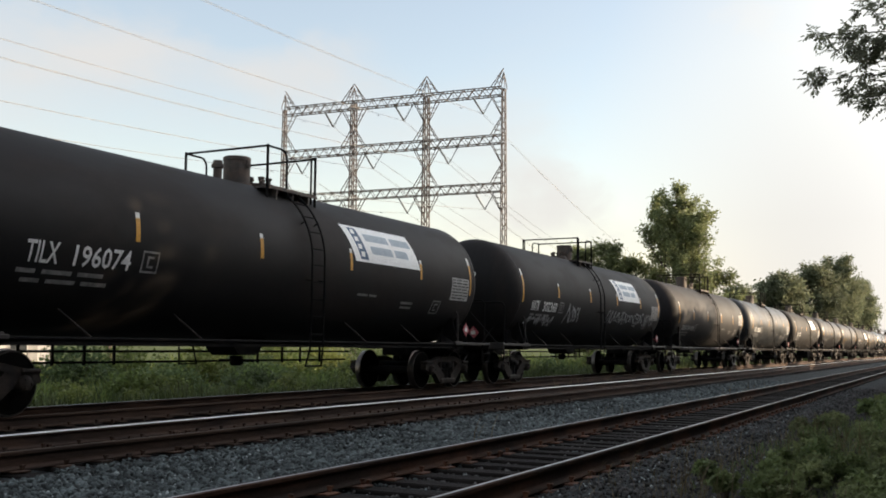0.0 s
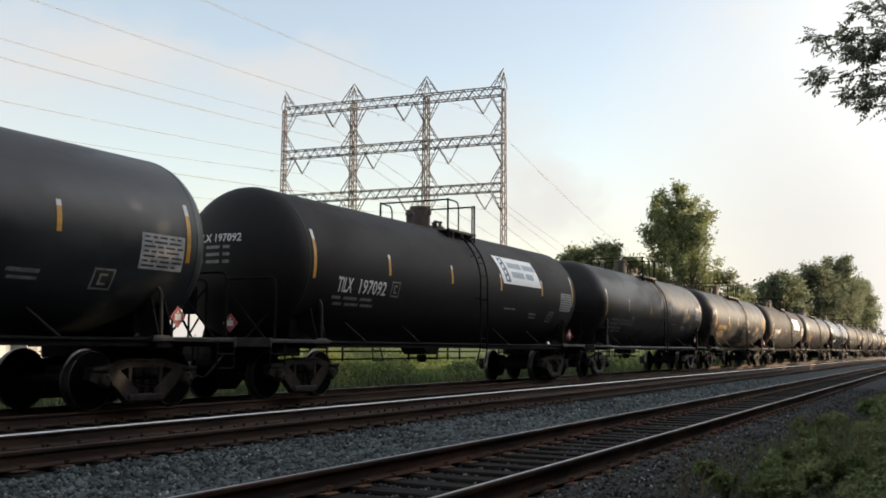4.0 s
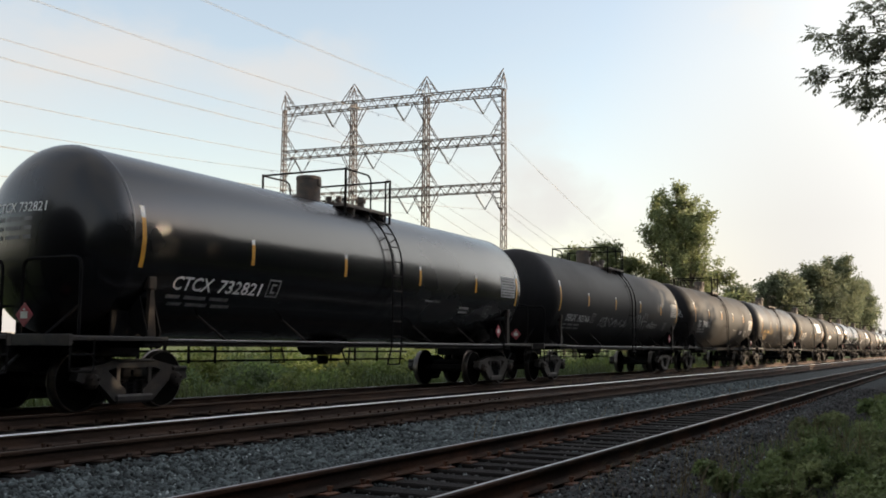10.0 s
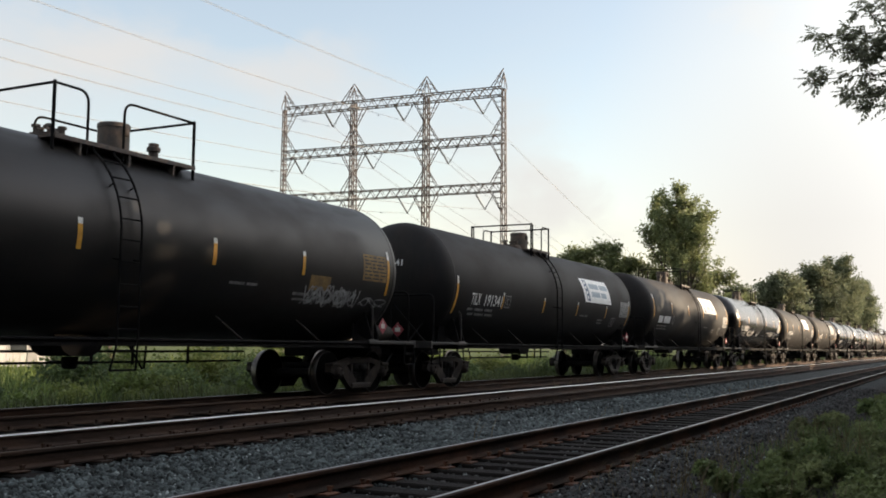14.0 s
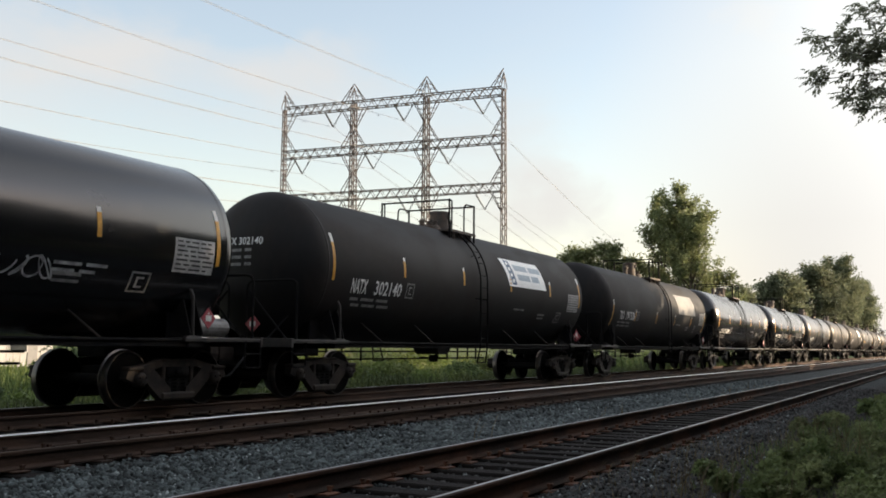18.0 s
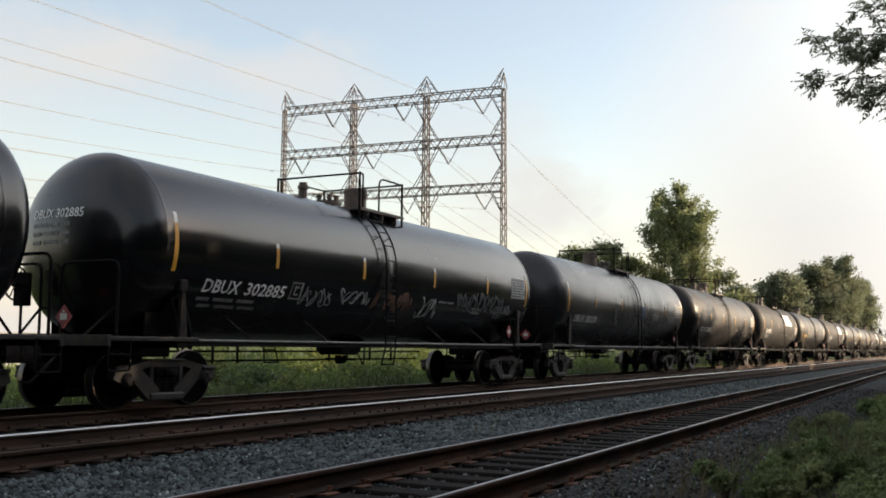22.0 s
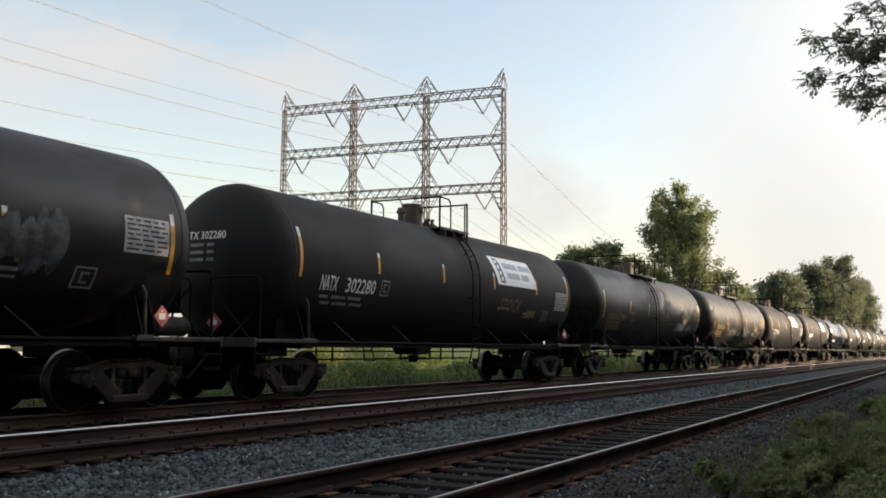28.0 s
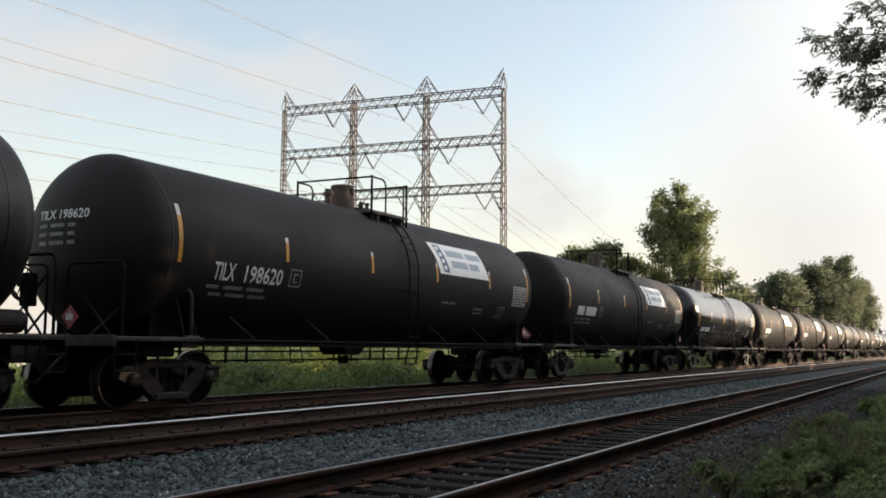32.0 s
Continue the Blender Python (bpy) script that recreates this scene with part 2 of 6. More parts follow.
TANK_STRETCH = (0.35, 1.0, 0.45)
M = {
    "matte": material("matte_black_tank_paint", (0.0068, 0.0062, 0.0064), 0.44, other=(0.020, 0.0160, 0.0138), amount=0.7, scale=1.5, lo=0.46, hi=0.62, grain=9, bump=0.14, stretch_xyz=TANK_STRETCH, rough_other=0.60, spec=0.33),
    "jet": material("dull_jet_black_tank_paint", (0.0060, 0.0052, 0.0054), 0.64, other=(0.018, 0.0138, 0.0118), amount=0.7, scale=1.5, lo=0.46, hi=0.62, grain=9, bump=0.14, stretch_xyz=TANK_STRETCH, rough_other=0.74, spec=0.29),
    "satin": material("satin_black_tank_paint", (0.0066, 0.0060, 0.0068), 0.58, other=(0.020, 0.017, 0.017), amount=0.7, scale=1.0, grain=9, bump=0.04, stretch_xyz=TANK_STRETCH, rough_other=0.70, spec=0.28),
    "gloss": material("glossy_black_tank_paint", (0.0045, 0.0050, 0.0062), 0.20, other=(0.010, 0.0095, 0.010), amount=0.6, scale=0.9, grain=7, bump=0.02, stretch_xyz=TANK_STRETCH, rough_other=0.30, spec=0.5, coat=0.15),
    "sheen": material("worn_semi_gloss_tank_paint", (0.009, 0.009, 0.011), 0.27, other=(0.020, 0.018, 0.018), amount=0.7, scale=1.2, grain=9, bump=0.04, stretch_xyz=TANK_STRETCH, rough_other=0.38, spec=0.5, coat=0.15),
    "bluish": material("slate_black_tank_paint", (0.0155, 0.0180, 0.0200), 0.38, other=(0.034, 0.036, 0.038), amount=0.7, scale=1.3, lo=0.46, hi=0.62, grain=9, bump=0.14, stretch_xyz=TANK_STRETCH, rough_other=0.54, spec=0.42),
    "dark_frame": material("oily_dark_cast_steel", (0.020, 0.018, 0.018), 0.55, other=(0.045, 0.036, 0.030), amount=0.7, scale=5, grain=40, bump=0.25, spec=0.35),
    # grimy steel, its colour lowered further to carry the deep shade under the cars
    "under": material("shade_darkened_grimy_steel", (0.0072, 0.0070, 0.0080), 0.72, other=(0.016, 0.014, 0.012), amount=0.7, scale=4, grain=30, bump=0.2, spec=0.06),
    "frame": material("dusty_cast_steel_side_frame", (0.020, 0.017, 0.016), 0.6, other=(0.044, 0.034, 0.027), amount=0.8, scale=5, grain=40, bump=0.25, spec=0.12),
    "rim": material("worn_bright_wheel_rim", (0.085, 0.082, 0.08), 0.36, 0.95, other=(0.16, 0.13, 0.11), amount=0.6, scale=6),
    # wheel rust nearly blacked out: the underside shade is in this colour
    "wheel": material("shade_darkened_rusty_wheel_steel", (0.004, 0.0038, 0.0037), 0.8, other=(0.008, 0.007, 0.006), amount=0.7, scale=4, grain=30, spec=0.02),
    "grey": material("grey_worn_walkway_steel", (0.20, 0.20, 0.20), 0.5, 0.3, other=(0.10, 0.09, 0.08), amount=0.7, scale=5, grain=30),
    "drum": material("weathered_brown_manway_steel", (0.060, 0.050, 0.044), 0.7, other=(0.11, 0.075, 0.055), amount=0.8, scale=6, grain=40),
    "white": material("dull_white_lettering", (0.78, 0.78, 0.76), 0.6, other=(0.50, 0.49, 0.47), amount=0.6, scale=9),
    "faded": material("faded_grey_lettering", (0.24, 0.235, 0.23), 0.7, other=(0.11, 0.11, 0.11), amount=0.8, scale=9),
    "dim": material("worn_white_lettering", (0.50, 0.50, 0.49), 0.65, other=(0.26, 0.26, 0.26), amount=0.8, scale=9),
    "ghost": material("thin_grey_spray_haze", (0.075, 0.082, 0.086), 0.6, other=(0.022, 0.022, 0.024), amount=1.0, scale=4, grain=20, lo=0.42, hi=0.60),
    "yellow": material("faded_yellow_lettering", (0.44, 0.26, 0.06), 0.7, other=(0.17, 0.11, 0.04), amount=0.9, scale=8),
    "amber": material("amber_reflective_tape", (0.62, 0.31, 0.03), 0.45, other=(0.40, 0.19, 0.03), amount=0.6, scale=10),
    "pale": material("white_reflective_tape", (0.70, 0.70, 0.66), 0.45, other=(0.45, 0.43, 0.38), amount=0.5, scale=10),
    "banner": material("white_vinyl_banner", (0.88, 0.89, 0.88), 0.4, other=(0.78, 0.79, 0.77), amount=0.5, scale=3),
    "blank": material("faded_grey_patch", (0.25, 0.25, 0.25), 0.6, other=(0.19, 0.19, 0.19), amount=0.6, scale=3),
    "slate": material("blue_grey_print", (0.36, 0.44, 0.50), 0.6, other=(0.46, 0.52, 0.56), amount=0.6, scale=9),
    "teal": material("dark_blue_print", (0.07, 0.12, 0.20), 0.6, other=(0.14, 0.2, 0.28), amount=0.5, scale=9),
    "plate": material("worn_pale_data_plate", (0.42, 0.42, 0.41), 0.6, other=(0.24, 0.24, 0.24), amount=0.8, scale=7),
    "ink": material("black_print", (0.02, 0.02, 0.02), 0.6),
    "red": material("red_placard", (0.30, 0.030, 0.045), 0.55, other=(0.38, 0.12, 0.13), amount=0.5, scale=9),
    "spray": material("silver_spray_paint", (0.36, 0.37, 0.37), 0.6, other=(0.09, 0.085, 0.09), amount=0.8, scale=7, grain=30),
    "rust_spray": material("rusty_brown_spray_paint", (0.15, 0.075, 0.04), 0.7, other=(0.06, 0.04, 0.03), amount=0.9, scale=6),
    "blue_spray": material("blue_spray_paint", (0.04, 0.10, 0.20), 0.6, other=(0.03, 0.05, 0.08), amount=0.8, scale=6),
    "railtop": material("polished_rail_top", (0.42, 0.42, 0.43), 0.34, 0.95, other=(0.25, 0.24, 0.23), amount=0.6, scale=2, stretch_xyz=(0.3, 6, 6)),
    "midtop": material("bright_worn_rail_top", (0.74, 0.74, 0.75), 0.30, 1.0, other=(0.62, 0.60, 0.58), amount=0.6, scale=2, stretch_xyz=(0.3, 6, 6)),
    "dulltop": material("dull_rail_top", (0.075, 0.056, 0.044), 0.7, 0.3, other=(0.045, 0.034, 0.027), amount=0.8, scale=2, stretch_xyz=(0.3, 6, 6)),
    "rail": material("rusty_brown_rail_web", (0.070, 0.042, 0.029), 0.85, other=(0.030, 0.021, 0.017), amount=0.9, scale=1.6, grain=25, bump=0.25, stretch_xyz=(0.5, 3, 3), spec=0.2),
    "rust": material("orange_rust_iron", (0.165, 0.072, 0.040), 0.85, other=(0.05, 0.030, 0.022), amount=0.8, scale=9, grain=50, bump=0.3, spread=0.3),
    "tie": material("weathered_creosote_timber", (0.015, 0.013, 0.012), 0.9, other=(0.030, 0.026, 0.024), amount=0.8, scale=5, grain=30, bump=0.5, spread=0.3, stretch_xyz=(5, 0.6, 5), spec=0.12),
    "stone": material("blue_grey_crushed_stone", (0.094, 0.112, 0.113), 0.85, other=(0.027, 0.032, 0.033), amount=0.8, scale=3, grain=60, bump=0.3, spread=0.8, spec=0.3, solo=True),
    "pale_stone": material("pale_crushed_stone", (0.36, 0.40, 0.40), 0.8, other=(0.17, 0.185, 0.19), amount=0.8, scale=3, grain=60, bump=0.3, spread=0.4, spec=0.4, solo=True),
    "near_rail": material("orange_brown_rusty_rail", (0.090, 0.046, 0.029), 0.85, other=(0.036, 0.025, 0.020), amount=0.95, scale=1.3, lo=0.38, hi=0.58, grain=25, bump=0.25, stretch_xyz=(0.8, 3, 3), spec=0.2),
    "grit": material("brown_grey_grit", (0.098, 0.094, 0.092), 0.9, other=(0.030, 0.029, 0.029), amount=0.8, scale=3, grain=60, bump=0.3, spread=0.75, spec=0.15, solo=True),
    "steel": material("weathered_galvanised_lattice_steel", (0.110, 0.088, 0.080), 0.7, 0.1, other=(0.060, 0.047, 0.043), amount=0.7, scale=0.6, grain=6, spread=0.25),
    "insul": material("dark_insulator_discs", (0.085, 0.085, 0.09), 0.35, other=(0.06, 0.05, 0.05), amount=0.5, scale=3),
    "wire": material("grey_aluminium_conductor", (0.10, 0.10, 0.10), 0.6, 0.2),
    "bark": material("grey_brown_bark", (0.10, 0.082, 0.065), 0.9, other=(0.055, 0.046, 0.038), amount=0.8, scale=4, grain=25, bump=0.6, stretch_xyz=(3, 3, 0.6), depth=0.03),
    "wall": material("pale_metal_wall", (0.30, 0.30, 0.30), 0.6, other=(0.22, 0.22, 0.22), amount=0.6, scale=0.6),
    "roof": material("grey_sheet_roof", (0.16, 0.16, 0.165), 0.6, other=(0.11, 0.11, 0.11), amount=0.6, scale=0.6),
    "pane": material("dark_window_glass", (0.03, 0.035, 0.04), 0.08, spec=0.6, bump=0),
    "post": material("grey_brown_timber_post", (0.17, 0.13, 0.095), 0.9, other=(0.1, 0.08, 0.06), amount=0.8, scale=4, bump=0.4),
}


def leaf_material(name, base, other, spread=0.45, light=0.42):
    m = material(name, base, 0.55, other=other, amount=0.9, scale=0.35, grain=3, bump=0, spread=spread, spec=0.3)
    nt = m.node_tree
    b = nt.nodes["Principled BSDF"]
    colour = b.inputs["Base Color"].links[0].from_socket
    thin = nt.nodes.new("ShaderNodeBsdfTranslucent")
    nt.links.new(colour, thin.inputs["Color"])
    both = nt.nodes.new("ShaderNodeMixShader")
    both.inputs[0].default_value = light
    nt.links.new(b.outputs[0], both.inputs[1])
    nt.links.new(thin.outputs[0], both.inputs[2])
    nt.links.new(both.outputs[0], nt.nodes["Material Output"].inputs["Surface"])
    return m


M["leaf"] = leaf_material("poplar_leaves", (0.200, 0.228, 0.112), (0.145, 0.170, 0.082), light=0.5)
# greyer copy of the leaves: distance haze is mixed into the colour
M["leaf_far"] = leaf_material("haze_greyed_far_leaves", (0.168, 0.190, 0.118), (0.126, 0.145, 0.090), light=0.5)
# ash leaves paled in the colour to carry the bright sky's glow behind them
M["leaf_near"] = leaf_material("backlight_paled_ash_leaves", (0.300, 0.310, 0.220), (0.230, 0.235, 0.165), light=0.62)
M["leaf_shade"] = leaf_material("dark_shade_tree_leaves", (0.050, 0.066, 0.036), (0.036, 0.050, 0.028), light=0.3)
M["grass"] = leaf_material("tall_green_grass", (0.118, 0.165, 0.045), (0.180, 0.198, 0.062), spread=0.5)
# green weeds darkened in the colour for the shade beyond the train
M["weed"] = leaf_material("shade_darkened_weeds", (0.068, 0.100, 0.034), (0.118, 0.136, 0.052), spread=0.5)
M["verge"] = leaf_material("green_verge_weeds", (0.150, 0.205, 0.075), (0.240, 0.260, 0.120), spread=0.5)
M["bush"] = leaf_material("dark_bush_leaves", (0.095, 0.130, 0.050), (0.065, 0.098, 0.040), spread=0.4)
M["straw"] = leaf_material("dry_straw", (0.20, 0.16, 0.085), (0.13, 0.10, 0.055), spread=0.4)


def ground_material():
    """Ballast along the tracks, dirt on the camera's side, turf beyond the line."""
    m = bpy.data.materials.new("gap_shaded_ballast_dirt_and_turf")
    m.use_nodes = True
    nt = m.node_tree
    b = nt.nodes["Principled BSDF"]
    b.inputs["Roughness"].default_value = 0.92
    b.inputs["Specular IOR Level"].default_value = 0.15
    geo = nt.nodes.new("ShaderNodeNewGeometry")
    sep = nt.nodes.new("ShaderNodeSeparateXYZ")
    nt.links.new(geo.outputs["Position"], sep.inputs[0])

    def noise_at(scale, detail=5.0):
        n = nt.nodes.new("ShaderNodeTexNoise")
        n.inputs["Scale"].default_value, n.inputs["Detail"].default_value = scale, detail
        nt.links.new(geo.outputs["Position"], n.inputs["Vector"])
        return n

    def cell(scale):
        n = nt.nodes.new("ShaderNodeTexVoronoi")
        n.inputs["Scale"].default_value = scale
        nt.links.new(geo.outputs["Position"], n.inputs["Vector"])
        return n

    def mixer(fac, one, two):
        n = nt.nodes.new("ShaderNodeMix")
        n.data_type = "RGBA"
        for sock, v in ((n.inputs[6], one), (n.inputs[7], two)):
            if isinstance(v, tuple):
                sock.default_value = (*v, 1)
            else:
                nt.links.new(v, sock)
        nt.links.new(fac, n.inputs["Factor"])
        return n.outputs[2]

    def band(value, low, high):
        n = nt.nodes.new("ShaderNodeMapRange")
        n.inputs["From Min"].default_value, n.inputs["From Max"].default_value = low, high
        nt.links.new(value, n.inputs["Value"])
        return n.outputs["Result"]

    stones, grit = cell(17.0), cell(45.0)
    # shade in the gaps between stones is painted into the ballast colour
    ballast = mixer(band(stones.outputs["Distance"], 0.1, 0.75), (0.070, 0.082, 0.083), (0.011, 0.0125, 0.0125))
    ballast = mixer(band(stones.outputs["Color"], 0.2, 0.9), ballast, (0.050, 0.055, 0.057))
    dirt = mixer(band(noise_at(1.4).outputs["Fac"], 0.35, 0.65), (0.084, 0.080, 0.078), (0.038, 0.036, 0.035))
    # the grit's gaps get the same painted shade
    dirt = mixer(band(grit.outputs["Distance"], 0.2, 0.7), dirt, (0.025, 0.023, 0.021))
    turf = mixer(band(noise_at(0.5).outputs["Fac"], 0.35, 0.65), (0.10, 0.125, 0.045), (0.065, 0.085, 0.033))
    rough = noise_at(0.9)
    wob = nt.nodes.new("ShaderNodeMath")
    wob.operation = "MULTIPLY_ADD"
    wob.inputs[1].default_value = 1.6
    nt.links.new(rough.outputs["Fac"], wob.inputs[0])
    nt.links.new(sep.outputs["Y"], wob.inputs[2])
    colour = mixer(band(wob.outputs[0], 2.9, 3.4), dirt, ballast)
    colour = mixer(band(wob.outputs[0], 15.6, 16.6), colour, turf)
    near_turf = band(wob.outputs[0], 1.6, 0.6)
    colour = mixer(near_turf, colour, turf)
    nt.links.new(colour, b.inputs["Base Color"])
    bn = nt.nodes.new("ShaderNodeBump")
    bn.inputs["Strength"].default_value, bn.inputs["Distance"].default_value = 0.8, 0.03
    nt.links.new(stones.outputs["Distance"], bn.inputs["Height"])
    bn.invert = True
    nt.links.new(bn.outputs["Normal"], b.inputs["Normal"])
    return m


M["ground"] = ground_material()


# ---- mesh helpers ----
class Geo:
    """Vertices and faces of one mesh, gathered piece by piece."""

    def __init__(self):
        self.v, self.f, self.mats = [], [], []

    def add(self, verts, faces, slot=0):
        k = len(self.v)
        self.v.extend(tuple(p) for p in verts)
        self.f.extend(tuple(i + k for i in face) for face in faces)
        self.mats.extend([slot] * len(faces))
        return self

    def box(self, lo, hi, bevel=0.0, slot=0, turn=None):
        x0, y0, z0 = lo
        x1, y1, z1 = hi
        if not bevel:
            vs = [(x, y, z) for z in (z0, z1) for x, y in ((x0, y0), (x1, y0), (x1, y1), (x0, y1))]
            fs = [(3, 2, 1, 0), (4, 5, 6, 7), (0, 1, 5, 4), (1, 2, 6, 5), (2, 3, 7, 6), (3, 0, 4, 7)]
        else:
            b = bevel
            vs, fs = [], []
            ring = lambda e, z: [(x0 + e, y0 + b + e * 0, z), (x0 + b + e * 0, y0 + e, z), (x1 - b, y0 + e, z), (x1 - e, y0 + b, z), (x1 - e, y1 - b, z), (x1 - b, y1 - e, z), (x0 + b, y1 - e, z), (x0 + e, y1 - b, z)]
            for e, z in ((b, z0), (0, z0 + b), (0, z1 - b), (b, z1)):
                vs += ring(e * 0.7, z)
            fs.append(tuple(range(7, -1, -1)))
            fs.append(tuple(range(24, 32)))
            for r in range(3):
                for i in range(8):
                    j = (i + 1) % 8
                    fs.append((r * 8 + i, r * 8 + j, r * 8 + 8 + j, r * 8 + 8 + i))
        if turn is not None:
            vs = [turn @ Vector(p) for p in vs]
        return self.add(vs, fs, slot)

    def tube(self, pts, r, sides=8, slot=0, close=False):
        """A round bar along points; r is one radius or one for each point."""
        pts = [Vector(p) for p in pts]
        rs = r if isinstance(r, (list, tuple)) else [r] * len(pts)
        vs, fs = [], []
        side = None
        for i, p in enumerate(pts):
            d = (pts[min(i + 1, len(pts) - 1)] - pts[max(i - 1, 0)]).normalized()
            if side is None:
                side = d.orthogonal().normalized()
            side = (side - d * side.dot(d)).normalized()
            up = d.cross(side)
            vs += [p + (side * math.cos(2 * math.pi * k / sides) + up * math.sin(2 * math.pi * k / sides)) * rs[i] for k in range(sides)]
        for i in range(len(pts) - 1):
            for k in range(sides):
                l = (k + 1) % sides
                fs.append((i * sides + k, i * sides + l, (i + 1) * sides + l, (i + 1) * sides + k))
        fs.append(tuple(range(sides - 1, -1, -1)))
        n = (len(pts) - 1) * sides
        fs.append(tuple(range(n, n + sides)))
        return self.add(vs, fs, slot)

    def lathe(self, profile, sides=24, axis="z", at=(0, 0, 0), slot=0):
        """A profile of (along, radius) turned about an axis."""
        vs, fs = [], []
        ends = []
        for a, r in profile:
            if r < 1e-6:
                ends.append((len(vs), 1))
                ring = [(a, 0.0, 0.0)]
            else:
                ends.append((len(vs), sides))
                ring = [(a, r * math.cos(2 * math.pi * k / sides), r * math.sin(2 * math.pi * k / sides)) for k in range(sides)]
            for a_, u, w in ring:
                vs.append({"x": (a_, u, w), "y": (w, a_, u), "z": (u, w, a_)}[axis])
        for (i, n), (j, m) in zip(ends, ends[1:]):
            for k in range(sides):
                l = (k + 1) % sides
                if n == 1 and m == 1:
                    continue
                if n == 1:
                    fs.append((i, j + l, j + k))
                elif m == 1:
                    fs.append((i + k, i + l, j))
                else:
                    fs.append((i + k, i + l, j + l, j + k))
        if ends[0][1] > 1:
            fs.append(tuple(ends[0][0] + k for k in range(sides - 1, -1, -1)))
        if ends[-1][1] > 1:
            fs.append(tuple(ends[-1][0] + k for k in range(sides)))
        vs = [(p[0] + at[0], p[1] + at[1], p[2] + at[2]) for p in vs]
        return self.add(vs, fs, slot)

    def extrude(self, outline, lo, hi, axis="x", slot=0):
        """A flat outline of (u, w) drawn out along an axis."""
        n = len(outline)
        place = {"x": lambda a, u, w: (a, u, w), "y": lambda a, u, w: (u, a, w)}[axis]
        vs = [place(lo, u, w) for u, w in outline] + [place(hi, u, w) for u, w in outline]
        fs = [tuple(range(n - 1, -1, -1)), tuple(range(n, 2 * n))]
        fs += [(i, (i + 1) % n, n + (i + 1) % n, n + i) for i in range(n)]
        return self.add(vs, fs, slot)

    def mesh(self, name, mats, smooth=False):
        me = bpy.data.meshes.new(name)
        me.from_pydata(self.v, [], self.f)
        mats = mats if isinstance(mats, (list, tuple)) else [mats]
        for m in mats:
            me.materials.append(m)
        if len(mats) > 1:
            me.polygons.foreach_set("material_index", self.mats)
        bm = bmesh.new()
        bm.from_mesh(me)
        bmesh.ops.recalc_face_normals(bm, faces=bm.faces)
        bm.to_mesh(me)
        bm.free()
        if smooth:
            me.shade_smooth()
            me.set_sharp_from_angle(angle=radians(40))
        me.update()
        return me


def part(name, geo, mats, parent, label="", smooth=False, at=None):
    """One mesh object under a thing or a part. geo: a Geo or a mesh already made."""
    me = geo if isinstance(geo, bpy.types.Mesh) else geo.mesh(name, mats, smooth)
    ob = new(name, me)
    ob.parent = parent
    if at is not None:
        ob.matrix_basis = at
    if label:
        tagged(ob, label)
    return ob


def thing(name, label, category, group="", kind="", at=None, geo=None, mats=None, smooth=False):
    ob = new(name, geo.mesh(name, mats, smooth) if geo is not None else None)
    if at is not None:
        ob.matrix_basis = at
    return tagged(ob, label, category, group, kind)


def mesh_from_arrays(name, verts, faces, mat, smooth=False):
    """A mesh from numpy arrays: verts (n, 3), faces (m, k)."""
    me = bpy.data.meshes.new(name)
    n, (m, k) = len(verts), faces.shape
    me.vertices.add(n)
    me.vertices.foreach_set("co", np.asarray(verts, np.float32).ravel())
    me.loops.add(m * k)
    me.loops.foreach_set("vertex_index", np.asarray(faces, np.int32).ravel())
    me.polygons.add(m)
    me.polygons.foreach_set("loop_start", np.arange(0, m * k, k, dtype=np.int32))
    me.polygons.foreach_set("loop_total", np.full(m, k, np.int32))
    me.materials.append(mat)
    me.update(calc_edges=True)
    me.validate()
    if smooth:
        me.shade_smooth()
    return me


# ---- ground and tracks ----
Y_TRAIN, Y_MID, Y_NEAR = 12.4968, 8.6993, 3.9286
GAUGE_HALF = 0.7525
RAIL_H, TIE_TOP = 0.175, -0.190


def ground_height(x, y):
    """Height of the ballast and soil; the rail tops lie at 0."""
    z = -0.235
    for c in (Y_TRAIN, Y_MID, Y_NEAR):
        if abs(y - c) < 1.2:
            z = max(z, -0.232)
    if 2.25 < y < 3.02 or 4.80 < y < 5.45:
        z = -0.178
    if 7.3 < y < 7.75:
        z = -0.205
    if y < 2.3:
        z = -0.20
        z -= min((2.3 - y) * 0.16, 0.34)
    if 5.45 < y < 7.3:
        z -= 0.05 * math.sin((y - 5.45) / 1.85 * math.pi) - 0.03
    if y > 14.3:
        z -= min((y - 14.3) * 0.12, 0.42)
    if y > 18 or y < 1.5:
        z += 0.12 * noise.noise(Vector((x * 0.07, y * 0.07, 3.0)))
    return z


def build_ground():
    ys = [-2500, -900, -300, -120, -60, -30, -16, -9, -6, -4, -3, -2] + [-1.5 + 0.25 * i for i in range(82)] + [20, 22, 25, 30, 38, 50, 70, 100, 150, 250, 500, 1100, 2500]
    xs = [-2500, -800, -300, -120, -60, -30, -15, -8] + [-4 + 1.0 * i for i in range(60)] + [60, 66, 74, 84, 100, 120, 150, 200, 280, 400, 650, 1100, 2500]
    vs = np.array([(x, y, ground_height(x, y) if -60 <= x <= 300 and -40 <= y <= 120 else ground_height(0, y) if abs(y) < 1 else -0.6 if (y < 1.5 or y > 18) else ground_height(0, y)) for y in ys for x in xs])
    nx = len(xs)
    fs = np.array([(j * nx + i, j * nx + i + 1, (j + 1) * nx + i + 1, (j + 1) * nx + i) for j in range(len(ys) - 1) for i in range(nx - 1)])
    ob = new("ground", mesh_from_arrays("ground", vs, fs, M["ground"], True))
    return tagged(ob, "grey ballast, dirt and green turf along the line", "ground", kind="structure")


build_ground()

